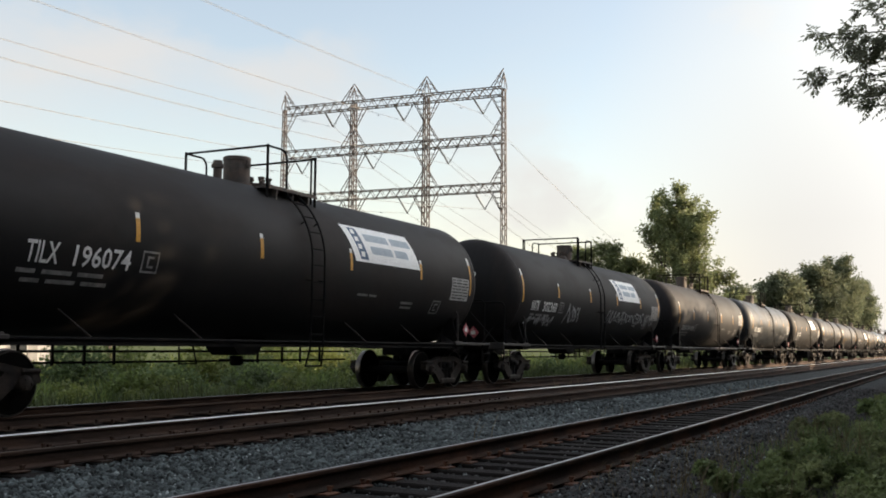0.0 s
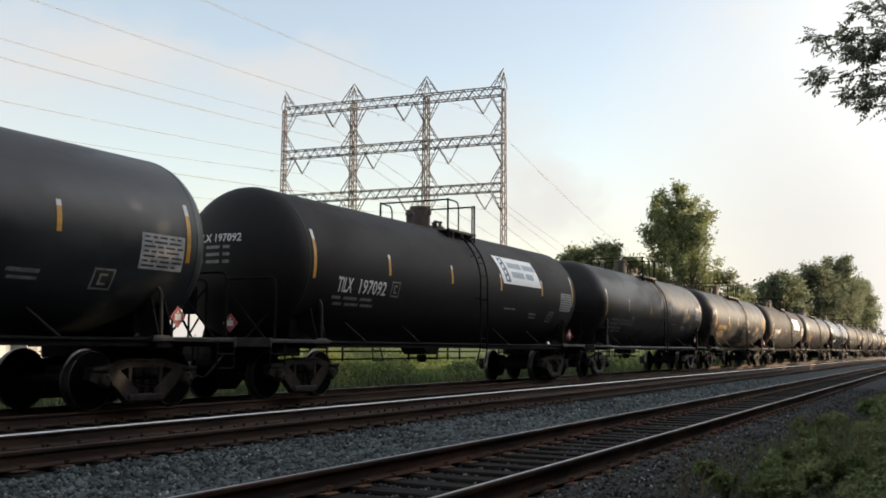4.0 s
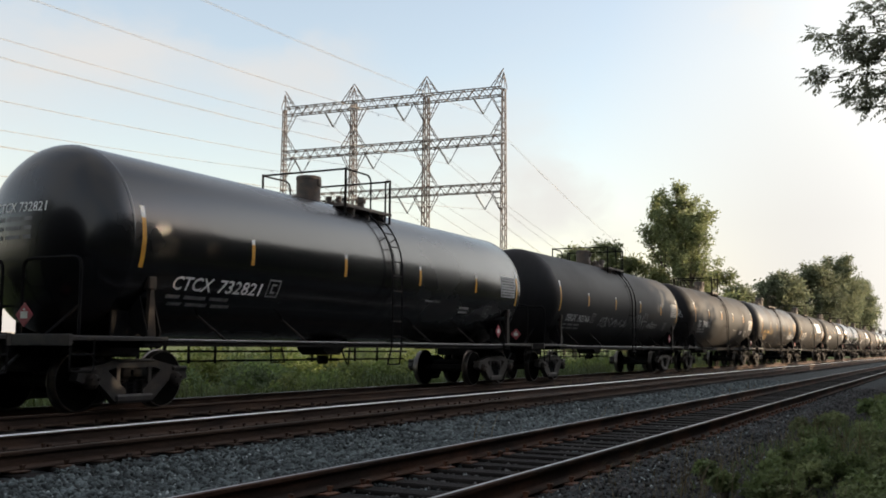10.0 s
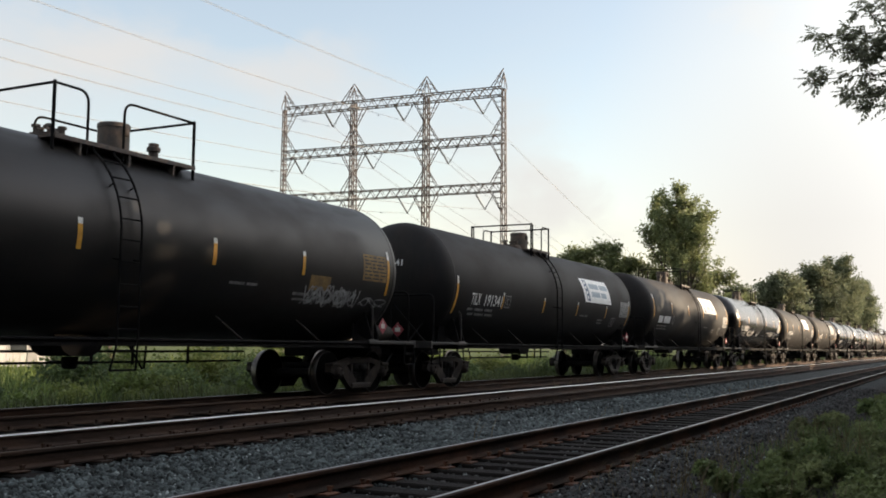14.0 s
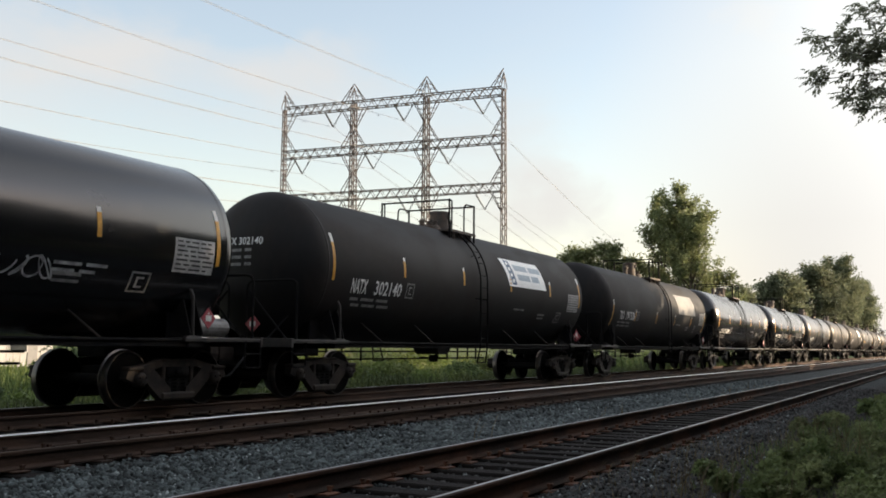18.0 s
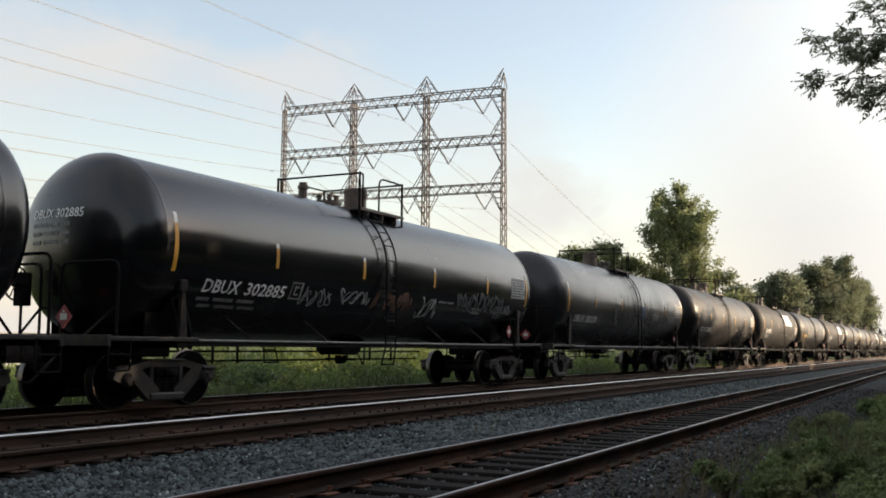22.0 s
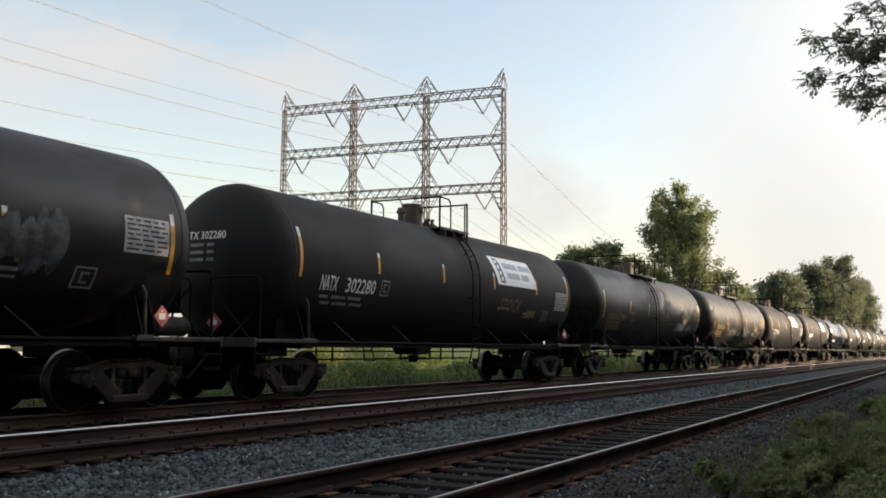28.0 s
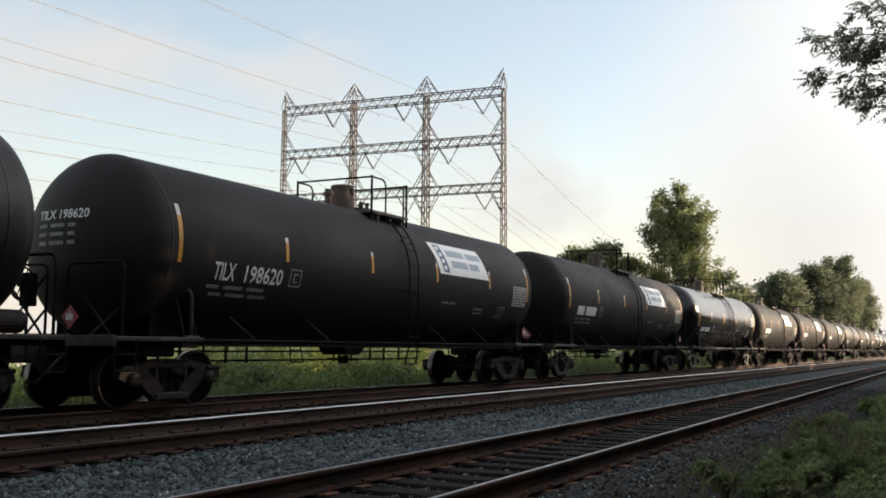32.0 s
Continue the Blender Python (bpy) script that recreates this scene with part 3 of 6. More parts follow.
RAIL_OUTLINE = [(-0.066, -0.175), (0.066, -0.175), (0.066, -0.165), (0.018, -0.148), (0.0085, -0.135), (0.0085, -0.048), (0.034, -0.036), (0.036, -0.010), (0.026, -0.0015), (-0.026, -0.0015), (-0.036, -0.010), (-0.034, -0.036), (-0.0085, -0.048), (-0.0085, -0.135), (-0.018, -0.148), (-0.066, -0.165)]


def build_track(label, y, tops, first, last, tie_from, tie_to, plates, iron):
    track = thing("railway_track", label, "railway track", kind="structure", at=pose(0, y, 0))
    for sgn, top in ((1, tops[0]), (-1, tops[1])):
        g = Geo()
        g.extrude(RAIL_OUTLINE, first, last)
        rail = part("rail", g, M["near_rail" if iron == "rust" else "rail"], track, at=pose(0, sgn * GAUGE_HALF, 0))
        g = Geo()
        wide, tall = (0.038, 0.0173) if top == "midtop" else (0.024, 0.0152)
        g.extrude([(wide * math.cos(math.pi * k / 10), -0.014 + tall * math.sin(math.pi * k / 10)) for k in range(11)], first, last)
        part("rail_head_top", g, M[top], rail, "bright worn running surface" if top != "dulltop" else "dull running surface")
    rnd = random.Random(int(y * 100))
    ties = []
    for k in range(4):
        g = Geo()
        w, h = 0.115 + 0.01 * rnd.random(), 0.17
        g.box((-w, -1.3, -h), (w, 1.3, 0), bevel=0.014)
        g.v = [(p[0] + 0.008 * noise.noise(Vector((p[1] * 3, k, 0))), p[1], p[2] + 0.006 * noise.noise(Vector((p[0] * 9, p[1] * 2, k)))) for p in g.v]
        ties.append(g.mesh("tie", M["tie"]))
    plate = Geo()
    plate.box((-0.09, -0.17, 0), (0.09, 0.17, 0.016), bevel=0.005)
    for sx, sy in ((-0.05, 0.085), (0.05, -0.085), (0.05, 0.085)):
        plate.box((sx - 0.014, sy - 0.014, 0.016), (sx + 0.014, sy + 0.014, 0.055))
        plate.box((sx - 0.018, sy - 0.026, 0.045), (sx + 0.018, sy + 0.020, 0.064))
    plate_mesh = plate.mesh("tie_plate", M[iron])
    clip = Geo()
    clip.box((-0.03, -0.085, -0.03), (0.03, 0.085, 0.012), bevel=0.006)
    clip.box((-0.03, 0.06, 0.0), (0.03, 0.10, 0.045), bevel=0.006)
    clip.box((-0.03, -0.10, 0.0), (0.03, -0.06, 0.045), bevel=0.006)
    clip_mesh = clip.mesh("rail_anchor", M[iron])
    x = tie_from
    while x < tie_to:
        tie = part("tie", rnd.choice(ties), None, track, at=pose(x + rnd.uniform(-0.03, 0.03), rnd.uniform(-0.04, 0.04), TIE_TOP + rnd.uniform(-0.012, 0.004), 0, 0, rnd.uniform(-1.2, 1.2)))
        if x < plates:
            for sgn in (1, -1):
                part("tie_plate", plate_mesh, None, track, at=pose(x, sgn * GAUGE_HALF, TIE_TOP - 0.001))
                if rnd.random() < 0.45:
                    part("rail_anchor", clip_mesh, None, track, at=pose(x + rnd.choice((-1, 1)) * 0.145, sgn * GAUGE_HALF, -RAIL_H - 0.012))
        x += 0.52 + rnd.uniform(-0.015, 0.015)
    g = Geo()
    back = tie_from - 0.52
    while back > -38:
        g.box((back - 0.115, -1.3, TIE_TOP - 0.1), (back + 0.115, 1.3, TIE_TOP + rnd.uniform(-0.012, 0)))
        back -= 0.52
    while x < 240:
        g.box((x - 0.115, -1.3, TIE_TOP - 0.1), (x + 0.115, 1.3, TIE_TOP + rnd.uniform(-0.012, 0)))
        x += 0.52
    far = part("ties", g, M["tie"], track)
    tagged(far, kind="stuff")
    return track


build_track("near railway track with bright worn rails on weathered timber ties", Y_NEAR, ("railtop", "railtop"), -40, 700, 0.2, 62, 26, "rust")
build_track("middle railway track with rusty rails on sunken ties", Y_MID, ("midtop", "dulltop"), -40, 700, 1.0, 52, 22, "rail")
build_track("far railway track that carries the tank train", Y_TRAIN, ("railtop", "dulltop"), -400, 900, 4.0, 46, 18, "rail")


def scatter_stones(name, label, mat, areas, seed):
    """Crushed stones of twelve shapes, thrown over rectangles (x0, x1, y0, y1, count, size)."""
    rng = np.random.default_rng(seed)
    t = (1 + 5 ** 0.5) / 2
    ico = np.array([(-1, t, 0), (1, t, 0), (-1, -t, 0), (1, -t, 0), (0, -1, t), (0, 1, t), (0, -1, -t), (0, 1, -t), (t, 0, -1), (t, 0, 1), (-t, 0, -1), (-t, 0, 1)]) / 1.9
    tri = np.array([(0, 11, 5), (0, 5, 1), (0, 1, 7), (0, 7, 10), (0, 10, 11), (1, 5, 9), (5, 11, 4), (11, 10, 2), (10, 7, 6), (7, 1, 8), (3, 9, 4), (3, 4, 2), (3, 2, 6), (3, 6, 8), (3, 8, 9), (4, 9, 5), (2, 4, 11), (6, 2, 10), (8, 6, 7), (9, 8, 1)])
    allv, allf, base = [], [], 0
    for x0, x1, y0, y1, count, size in areas:
        u = rng.random(count)
        px = x0 + (x1 - x0) * u ** 1.35
        py = rng.uniform(y0, y1, count)
        pz = np.array([ground_height(a, b) for a, b in zip(px, py)])
        s = size * rng.uniform(0.55, 1.25, (count, 1, 1)) * rng.uniform(0.55, 1.15, (count, 1, 3))
        v = ico[None] * rng.uniform(0.7, 1.2, (count, 12, 1)) * s
        a = rng.uniform(0, 2 * np.pi, count)
        b = rng.uniform(-0.7, 0.7, count)
        ca, sa, cb, sb = np.cos(a)[:, None], np.sin(a)[:, None], np.cos(b)[:, None], np.sin(b)[:, None]
        vx, vy, vz = v[..., 0], v[..., 1], v[..., 2]
        vy, vz = vy * cb - vz * sb, vy * sb + vz * cb
        vx, vy = vx * ca - vy * sa, vx * sa + vy * ca
        lift = rng.uniform(-0.25, 0.55, (count, 1)) * size
        v = np.stack([vx + px[:, None], vy + py[:, None], vz + pz[:, None] + lift], 2)
        allv.append(v.reshape(-1, 3))
        allf.append((tri[None] + (np.arange(count) * 12)[:, None, None]).reshape(-1, 3) + base)
        base += count * 12
    ob = new(name, mesh_from_arrays(name, np.concatenate(allv), np.concatenate(allf), M[mat]))
    return tagged(ob, label, "stones", kind="stuff")


scatter_stones("ballast_stones", "loose blue-grey crushed stone between the tracks", "stone",
               [(4.0, 16, 5.3, 7.4, 15000, 0.035), (13, 42, 5.25, 7.35, 15000, 0.044), (6, 40, 9.9, 11.2, 3500, 0.035), (3, 24, 4.55, 5.3, 2600, 0.026), (7, 22, 7.2, 7.75, 1500, 0.026)], 5)
scatter_stones("track_bed_stones", "dark stones between the ties of the near track", "grit",
               [(4.0, 30, 3.2, 4.6, 5200, 0.024), (5.5, 34, 1.6, 3.15, 9000, 0.022)], 6)
scatter_stones("gravel_patch", "pale spilled gravel between the near rails", "stone", [(11.3, 14.2, 3.35, 4.1, 900, 0.022)], 7)
scatter_stones("pale_stones", "pale chips among the crushed stone between the tracks", "pale_stone",
               [(4.0, 16, 5.3, 7.4, 1500, 0.024), (13, 42, 5.25, 7.35, 1100, 0.032), (5.5, 20, 1.7, 3.1, 420, 0.018), (5.0, 20, 3.3, 4.5, 160, 0.018)], 15)


# ---- tank cars ----
M["yellow_plate"] = material("faded_ochre_stencil", (0.24, 0.15, 0.045), 0.7, other=(0.12, 0.08, 0.04), amount=0.8, scale=6)
R, ZC, HALF = 1.5176, 2.6343, 7.48
PITCH_LEN = 18.148


def on_tank(x, ang, lift=0.0):
    """A point of the shell: ang in degrees from the top, towards the camera's side."""
    a = radians(ang)
    return Vector((x, -(R + lift) * math.sin(a), ZC + (R + lift) * math.cos(a)))


def patch(g, x0, x1, a0, a1, lift=0.005, slot=0, nx=1, lean=0.0, thick=0.0):
    """A sheet that hugs the shell between two stations and two angles."""
    na = max(2, int(abs(a1 - a0) / 4))
    vs, fs = [], []
    for j in range(na + 1):
        for i in range(nx + 1):
            vs.append(on_tank(x0 + (x1 - x0) * i / nx + lean * j / na, a0 + (a1 - a0) * j / na, lift))
    for j in range(na):
        for i in range(nx):
            k = j * (nx + 1) + i
            fs.append((k, k + 1, k + nx + 2, k + nx + 1))
    return g.add(vs, fs, slot)


def tank_mesh():
    g = Geo()
    prof = []
    for i in range(11):
        a = math.pi / 2 * i / 10
        prof.append((-HALF - 0.76 * math.cos(a), R * math.sin(a)))
    for x in (-5.2, -2.6, 0, 2.6, 5.2):
        prof.append((x, R))
    for i in range(11):
        a = math.pi / 2 * (1 - i / 10)
        prof.append((HALF + 0.76 * math.cos(a), R * math.sin(a)))
    prof[0], prof[-1] = (prof[0][0], 0.0), (prof[-1][0], 0.0)
    g.lathe(prof, 72, "x", (0, 0, ZC))
    me = g.mesh("tank", M["matte"], False)
    me.shade_smooth()
    return me


def wheel_rim():
    """A worn tyre: a closed ring about the y axis."""
    g = Geo()
    prof = [(-0.070, 0.432), (-0.070, 0.450), (-0.060, 0.4575), (0.045, 0.459), (0.058, 0.485), (0.075, 0.486), (0.082, 0.455), (0.070, 0.440)]
    sides, n = 44, 8
    vs = [(r * math.cos(2 * math.pi * k / sides), a, r * math.sin(2 * math.pi * k / sides)) for k in range(sides) for a, r in prof]
    fs = [(k * n + i, k * n + (i + 1) % n, ((k + 1) % sides) * n + (i + 1) % n, ((k + 1) % sides) * n + i) for k in range(sides) for i in range(n)]
    return g.add(vs, fs)


def ring_mesh(x, w=0.05, h=0.012):
    g = Geo()
    g.lathe([(x - w, R - 0.01), (x - w * 0.5, R + h), (x + w * 0.5, R + h), (x + w, R - 0.01)], 72, "x", (0, 0, ZC))
    return g


def bent(pts, cut=0.16, steps=4):
    """Rounds the corners of a bar's path."""
    pts = [Vector(p) for p in pts]
    out = [pts[0]]
    for a, b, c in zip(pts, pts[1:], pts[2:]):
        u, w = (a - b), (c - b)
        e = min(cut, u.length * 0.45, w.length * 0.45)
        p, q = b + u.normalized() * e, b + w.normalized() * e
        for i in range(steps + 1):
            t = i / steps
            out.append(p * (1 - t) ** 2 + b * 2 * t * (1 - t) + q * t ** 2)
    return out + [pts[-1]]


def deck_z(y):
    return ZC + math.sqrt(max(R * R - y * y, 0))


def build_truck_meshes():
    side = Geo()
    # cast frame: slim top chord over the bearings, sloping legs, columns, bottom chord
    side.extrude([(-1.18, 0.48), (-1.13, 0.645), (-0.74, 0.70), (-0.42, 0.77), (0.42, 0.77), (0.74, 0.70), (1.13, 0.645), (1.18, 0.48), (1.04, 0.42), (0.86, 0.42), (0.82, 0.545), (0.64, 0.59), (0.42, 0.655), (-0.42, 0.655), (-0.64, 0.59), (-0.82, 0.545), (-0.86, 0.42), (-1.04, 0.42)], -0.075, 0.075, "y")
    for sx in (-1, 1):
        side.extrude([(sx * 0.93, 0.58), (sx * 0.60, 0.64), (sx * 0.18, 0.31), (sx * 0.18, 0.13), (sx * 0.41, 0.15)], -0.07, 0.07, "y")
        side.box((sx * 0.335 - 0.045, -0.06, 0.25), (sx * 0.335 + 0.045, 0.06, 0.70), bevel=0.012)
        side.box((sx * 0.99 - 0.17, -0.11, 0.60), (sx * 0.99 + 0.17, 0.09, 0.665), bevel=0.02)
    side.box((-0.40, -0.10, 0.115), (0.40, 0.10, 0.245), bevel=0.03)
    side.box((-0.40, -0.095, 0.74), (0.40, 0.08, 0.785), bevel=0.015)
    spring = Geo()
    for sx in (-0.19, 0.0, 0.19):
        n = 28
        spring.tube([(sx + 0.066 * math.cos(i * 1.05), 0.066 * math.sin(i * 1.05), 0.235 + 0.27 * i / n) for i in range(n + 1)], 0.014, 5)
    bolster = Geo()
    bolster.box((-0.27, -1.08, 0.50), (0.27, 1.08, 0.655), bevel=0.03)
    for sy in (-1.08, 1.08):
        bolster.box((-0.29, sy * 0.91 - 0.03, 0.24), (0.29, sy * 0.91 + 0.03, 0.52))
        bolster.box((-0.10, sy - 0.05, 0.53), (0.10, sy + 0.05, 0.62), bevel=0.02)
    bolster.lathe([(0.70, 0.30), (0.86, 0.26), (0.98, 0.22)], 16, "z")
    bolster.tube([(-0.45, 0, 0.42), (0.45, 0, 0.42)], 0.05, 8)
    beam = Geo()
    beam.box((-0.05, -0.80, 0.34), (0.05, 0.80, 0.46), bevel=0.015)
    for sy in (-0.72, 0.72):
        beam.box((-0.04, sy - 0.06, 0.28), (0.08, sy + 0.06, 0.56), bevel=0.01)
    axle = Geo()
    axle.lathe([(-1.06, 0.065), (-0.80, 0.075), (-0.66, 0.09), (0.66, 0.09), (0.80, 0.075), (1.06, 0.065)], 12, "y")
    wheel = Geo()
    wheel.lathe([(-0.068, 0.10), (-0.068, 0.16), (-0.015, 0.21), (-0.01, 0.36), (-0.06, 0.395), (-0.066, 0.44), (-0.06, 0.455)], 40, "y")
    wheel.lathe([(0.085, 0.10), (0.085, 0.16), (0.03, 0.21), (0.03, 0.36), (0.06, 0.395), (0.08, 0.455)], 40, "y")
    tread = wheel_rim()
    cap = Geo()
    cap.lathe([(0.0, 0.115), (-0.12, 0.12), (-0.15, 0.10), (-0.165, 0.06)], 16, "y")
    for k in range(3):
        a = k * 2.094
        cap.lathe([(-0.15, 0.022), (-0.185, 0.022)], 6, "y", (0.07 * math.cos(a), 0, 0.07 * math.sin(a)))
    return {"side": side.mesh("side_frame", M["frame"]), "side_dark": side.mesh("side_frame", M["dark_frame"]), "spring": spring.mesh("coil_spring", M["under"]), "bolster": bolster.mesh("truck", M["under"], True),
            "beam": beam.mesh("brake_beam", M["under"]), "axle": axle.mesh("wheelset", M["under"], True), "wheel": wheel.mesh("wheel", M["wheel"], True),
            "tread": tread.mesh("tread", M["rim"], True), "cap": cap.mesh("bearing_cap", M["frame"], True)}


GEAR = build_truck_meshes()
AXLES = [(-7.79, 0), (-6.01, 1), (6.01, 2), (7.79, 3)]


def build_running_gear(car, style):
    for tx in (-6.90, 6.90):
        truck = part("truck", GEAR["bolster"], None, car, at=pose(tx, 0, 0))
        for sy in (-1, 1):
            part("side_frame", GEAR["side_dark" if style in "CD" else "side"], None, truck, at=pose(0, sy * 1.0, 0))
            tagged(part("coil_spring", GEAR["spring"], None, truck, at=pose(0, sy * 1.0, 0)), kind="stuff")
        for sx in (-1, 1):
            part("brake_beam", GEAR["beam"], None, truck, at=pose(sx * 0.48, 0, 0, 0, 0, 0 if sx > 0 else 180))
    for ax, k in AXLES:
        ws = part("wheelset", GEAR["axle"], None, car, at=pose(ax, 0, 0.4575))
        for sy in (-1, 1):
            turned = pose(0, sy * 0.745, 0, 0, 0, 0 if sy < 0 else 180)
            part("wheel", GEAR["wheel"], None, ws, at=turned)
            part("tread", GEAR["tread"], None, ws, "bright worn steel tread", at=turned)
            part("bearing_cap", GEAR["cap"], None, ws, at=pose(0, sy * 0.99, 0, 0, 0, 0 if sy < 0 else 180))


def build_underframe(car, style):
    bright = M["grey"] if style in "CD" else M["under"]
    for sx in (-1, 1):
        # stub sill, end platform and coupler
        g = Geo()
        g.box((-0.33, -0.33, 0.80), (2.25, 0.33, 1.14), bevel=0.03)
        g.box((1.0, -0.44, 0.60), (2.05, 0.44, 0.86), bevel=0.05)
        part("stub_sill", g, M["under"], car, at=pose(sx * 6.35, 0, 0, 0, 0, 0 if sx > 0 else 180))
        g = Geo()
        g.extrude([(-1.38, 1.10), (-0.5, 1.62), (-0.62, 1.80), (-1.25, 1.75), (-1.42, 1.20)], -0.16, -0.13)
        g.extrude([(-1.38, 1.10), (-0.5, 1.62), (-0.62, 1.80), (-1.25, 1.75), (-1.42, 1.20)], 0.13, 0.16)
        g.extrude([(1.38, 1.10), (0.5, 1.62), (0.62, 1.80), (1.25, 1.75), (1.42, 1.20)], -0.16, -0.13)
        g.extrude([(1.38, 1.10), (0.5, 1.62), (0.62, 1.80), (1.25, 1.75), (1.42, 1.20)], 0.13, 0.16)
        g.box((-0.2, -1.42, 0.96), (0.2, 1.42, 1.12), bevel=0.02)
        part("body_bolster", g, M["under"], car, at=pose(sx * 6.9, 0, 0))
        g = Geo()
        g.box((0.0, -1.46, 1.06), (2.02, 1.46, 1.13), bevel=0.012)
        g.box((1.94, -1.47, 0.98), (2.02, 1.47, 1.15), bevel=0.01)
        part("end_platform", g, M["dark_frame"], car, at=pose(sx * 6.6, 0, 0, 0, 0, 0 if sx > 0 else 180))
        g = Geo()
        g.box((0, -0.11, 0.74), (0.62, 0.11, 0.98), bevel=0.03)
        g.extrude([(-0.17, 0.72), (0.17, 0.72), (0.19, 0.86), (0.17, 1.02), (-0.17, 1.02), (-0.19, 0.86)], 0.42, 0.72)
        g.box((0.66, -0.21, 0.74), (0.80, -0.08, 1.0), bevel=0.02)
        part("coupler", g, M["frame"], car, at=pose(sx * 8.30, 0, 0, 0, 0, 0 if sx > 0 else 180))
        hose = Geo()
        hose.tube(bent([(0, 0.35, 0.85), (0.25, 0.36, 0.66), (0.42, 0.25, 0.42), (0.46, 0.1, 0.45)]), 0.025, 6)
        part("brake_hose", hose, M["ink"], car, at=pose(sx * 8.50, 0, 0, 0, 0, 0 if sx > 0 else 180))
        # tall post from shell to sill, stirrup steps, end rails
        for sy in (-1, 1):
            g = Geo()
            if style in "CD":
                g.extrude([(-0.035, 1.90), (0.035, 1.90), (0.115, 1.12), (-0.075, 1.12)], -0.035, 0.035, "y")
                g.box((-0.10, -0.06, 1.86), (0.08, 0.10, 2.06), bevel=0.02)
            else:
                g.tube(bent([(0.02, 0.0, 1.10), (0.0, 0.0, 1.84), (-0.06, -sy * 0.10, 1.98), (-0.12, -sy * 0.20, 1.98)], 0.08, 3), 0.030, 8)
                g.box((-0.16, -0.04, 1.10), (0.20, 0.04, 1.16), bevel=0.01)
            part("saddle_plate", Geo().box((-0.40, -0.02, 1.12), (0.40, 0.02, 1.56), bevel=0.008), M["under"], car, at=pose(sx * 7.02, sy * 1.02, 0))
            part("corner_post", g, M["frame" if style in "CD" else "dark_frame"], car, at=pose(sx * (6.95 if style in "CD" else 6.84), sy * 1.37, 0))
            g = Geo()
            for k in (0, 1):
                g.tube(bent([(-0.22 + 0.02 * k, 0, 1.08), (-0.22, 0, 0.62 + 0.24 * k), (0.22, 0, 0.62 + 0.24 * k), (0.22, 0, 1.08)], 0.05, 2), 0.017, 6)
            part("stirrup_step", g, M["under"], car, at=pose(sx * 8.35, sy * 1.45, 0))
            g = Geo()
            g.tube(bent([(0, sy * 1.40, 1.12), (0, sy * 1.40, 2.26), (0, sy * 0.22, 2.26), (0, sy * 0.22, 1.12)], 0.16), 0.024, 8)
            if style not in "CD":
                g.tube([(0, sy * 1.18, 1.13), (0, sy * 0.26, 2.08)], 0.020, 6)
            part("end_handrail", g, M["under"], car, at=pose(sx * 8.38, 0, 0))
            g = Geo()
            g.tube([(0.0, sy * 0.9, 1.95), (0.9, sy * 0.7, 1.14)], 0.022, 6)
            part("brace", g, M["under"], car, at=pose(sx * 7.45, 0, 0, 0, 0, 0 if sx > 0 else 180))
    # side rails along the lower shell
    for sy in (-1, 1):
        g = Geo()
        g.tube([(-6.72, sy * 1.38, 1.085), (6.72, sy * 1.38, 1.085)], 0.020 if style in "CD" else 0.028, 8)
        part("side_rail", g, bright, car, "pale worn steel side rail" if style in "CD" else "")
        g = Geo()
        g.box((-6.72, sy * 1.36 - 0.012, 0.985), (6.72, sy * 1.36 + 0.012, 1.066))
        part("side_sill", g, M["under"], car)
    for x in (-5.1, -2.7, 2.5, 4.9):
        g = Geo()
        g.tube([on_tank(x - 0.35, 138, -0.03), (x, -1.38, 1.08)], 0.022, 6)
        part("strut", g, M["frame"], car)
    # bottom outlet skid
    g = Geo()
    g.extrude([(-0.56, 1.16), (0.56, 1.16), (0.36, 0.90), (0.22, 0.82), (-0.22, 0.82), (-0.36, 0.90)], -0.34, 0.34, "y")
    g.lathe([(0.81, 0.13), (0.66, 0.13), (0.62, 0.09)], 14, "z", (0.08, 0, 0))
    g.tube([(0.08, -0.42, 0.72), (0.08, 0.42, 0.72)], 0.03, 6)
    part("bottom_outlet", g, M["under"], car, at=pose(-0.18, 0, 0))
    # brake pipes and hangers below the far side
    for z, y in ((0.885, 1.05), (0.690, 1.15)):
        g = Geo()
        g.tube([(-5.6, y, z), (5.6, y, z)], 0.022, 6)
        part("brake_pipe", g, M["under"], car)
    hang = Geo()
    hang.box((-0.02, -0.02, 0.64), (0.02, 0.02, 1.16))
    hanger = hang.mesh("pipe_hanger", M["under"])
    for x in {"T": (-4.9, -4.3, -3.6, -2.9, -2.2, 1.2, 2.0, 2.9, 3.6, 4.4), "C": (-4.6, -4.1, -3.9, -3.2, -2.4, 1.1, 1.9, 3.0, 4.1), "U": (-4.7, -3.9, -2.6, -1.8, 1.4, 2.4, 3.9), "D": (-4.6, -4.1, -3.9, -3.2, -2.4, 1.1, 1.9, 3.0, 4.1), "V": (-4.4, -3.6, -2.9, -2.0, 2.2, 2.9, 3.6, 4.3, 4.9), "W": (-4.7, -3.9, -2.6, -1.8, 1.4, 2.4, 3.9)}[style]:
        part("pipe_hanger", hanger, None, car, at=pose(x, 1.10, 0))
    if style not in "TV":
        for x in (-4.4, 2.2):
            g = Geo()
            g.tube([(x, 1.1, 1.12), (x + 0.45, 1.1, 0.56)], 0.022, 6)
            g.tube([(x + 0.55, 1.1, 1.12), (x + 0.50, 1.1, 0.56)], 0.022, 6)
            part("pipe_bracket", g, M["under"], car)
    if style in "UWD":
        g = Geo()
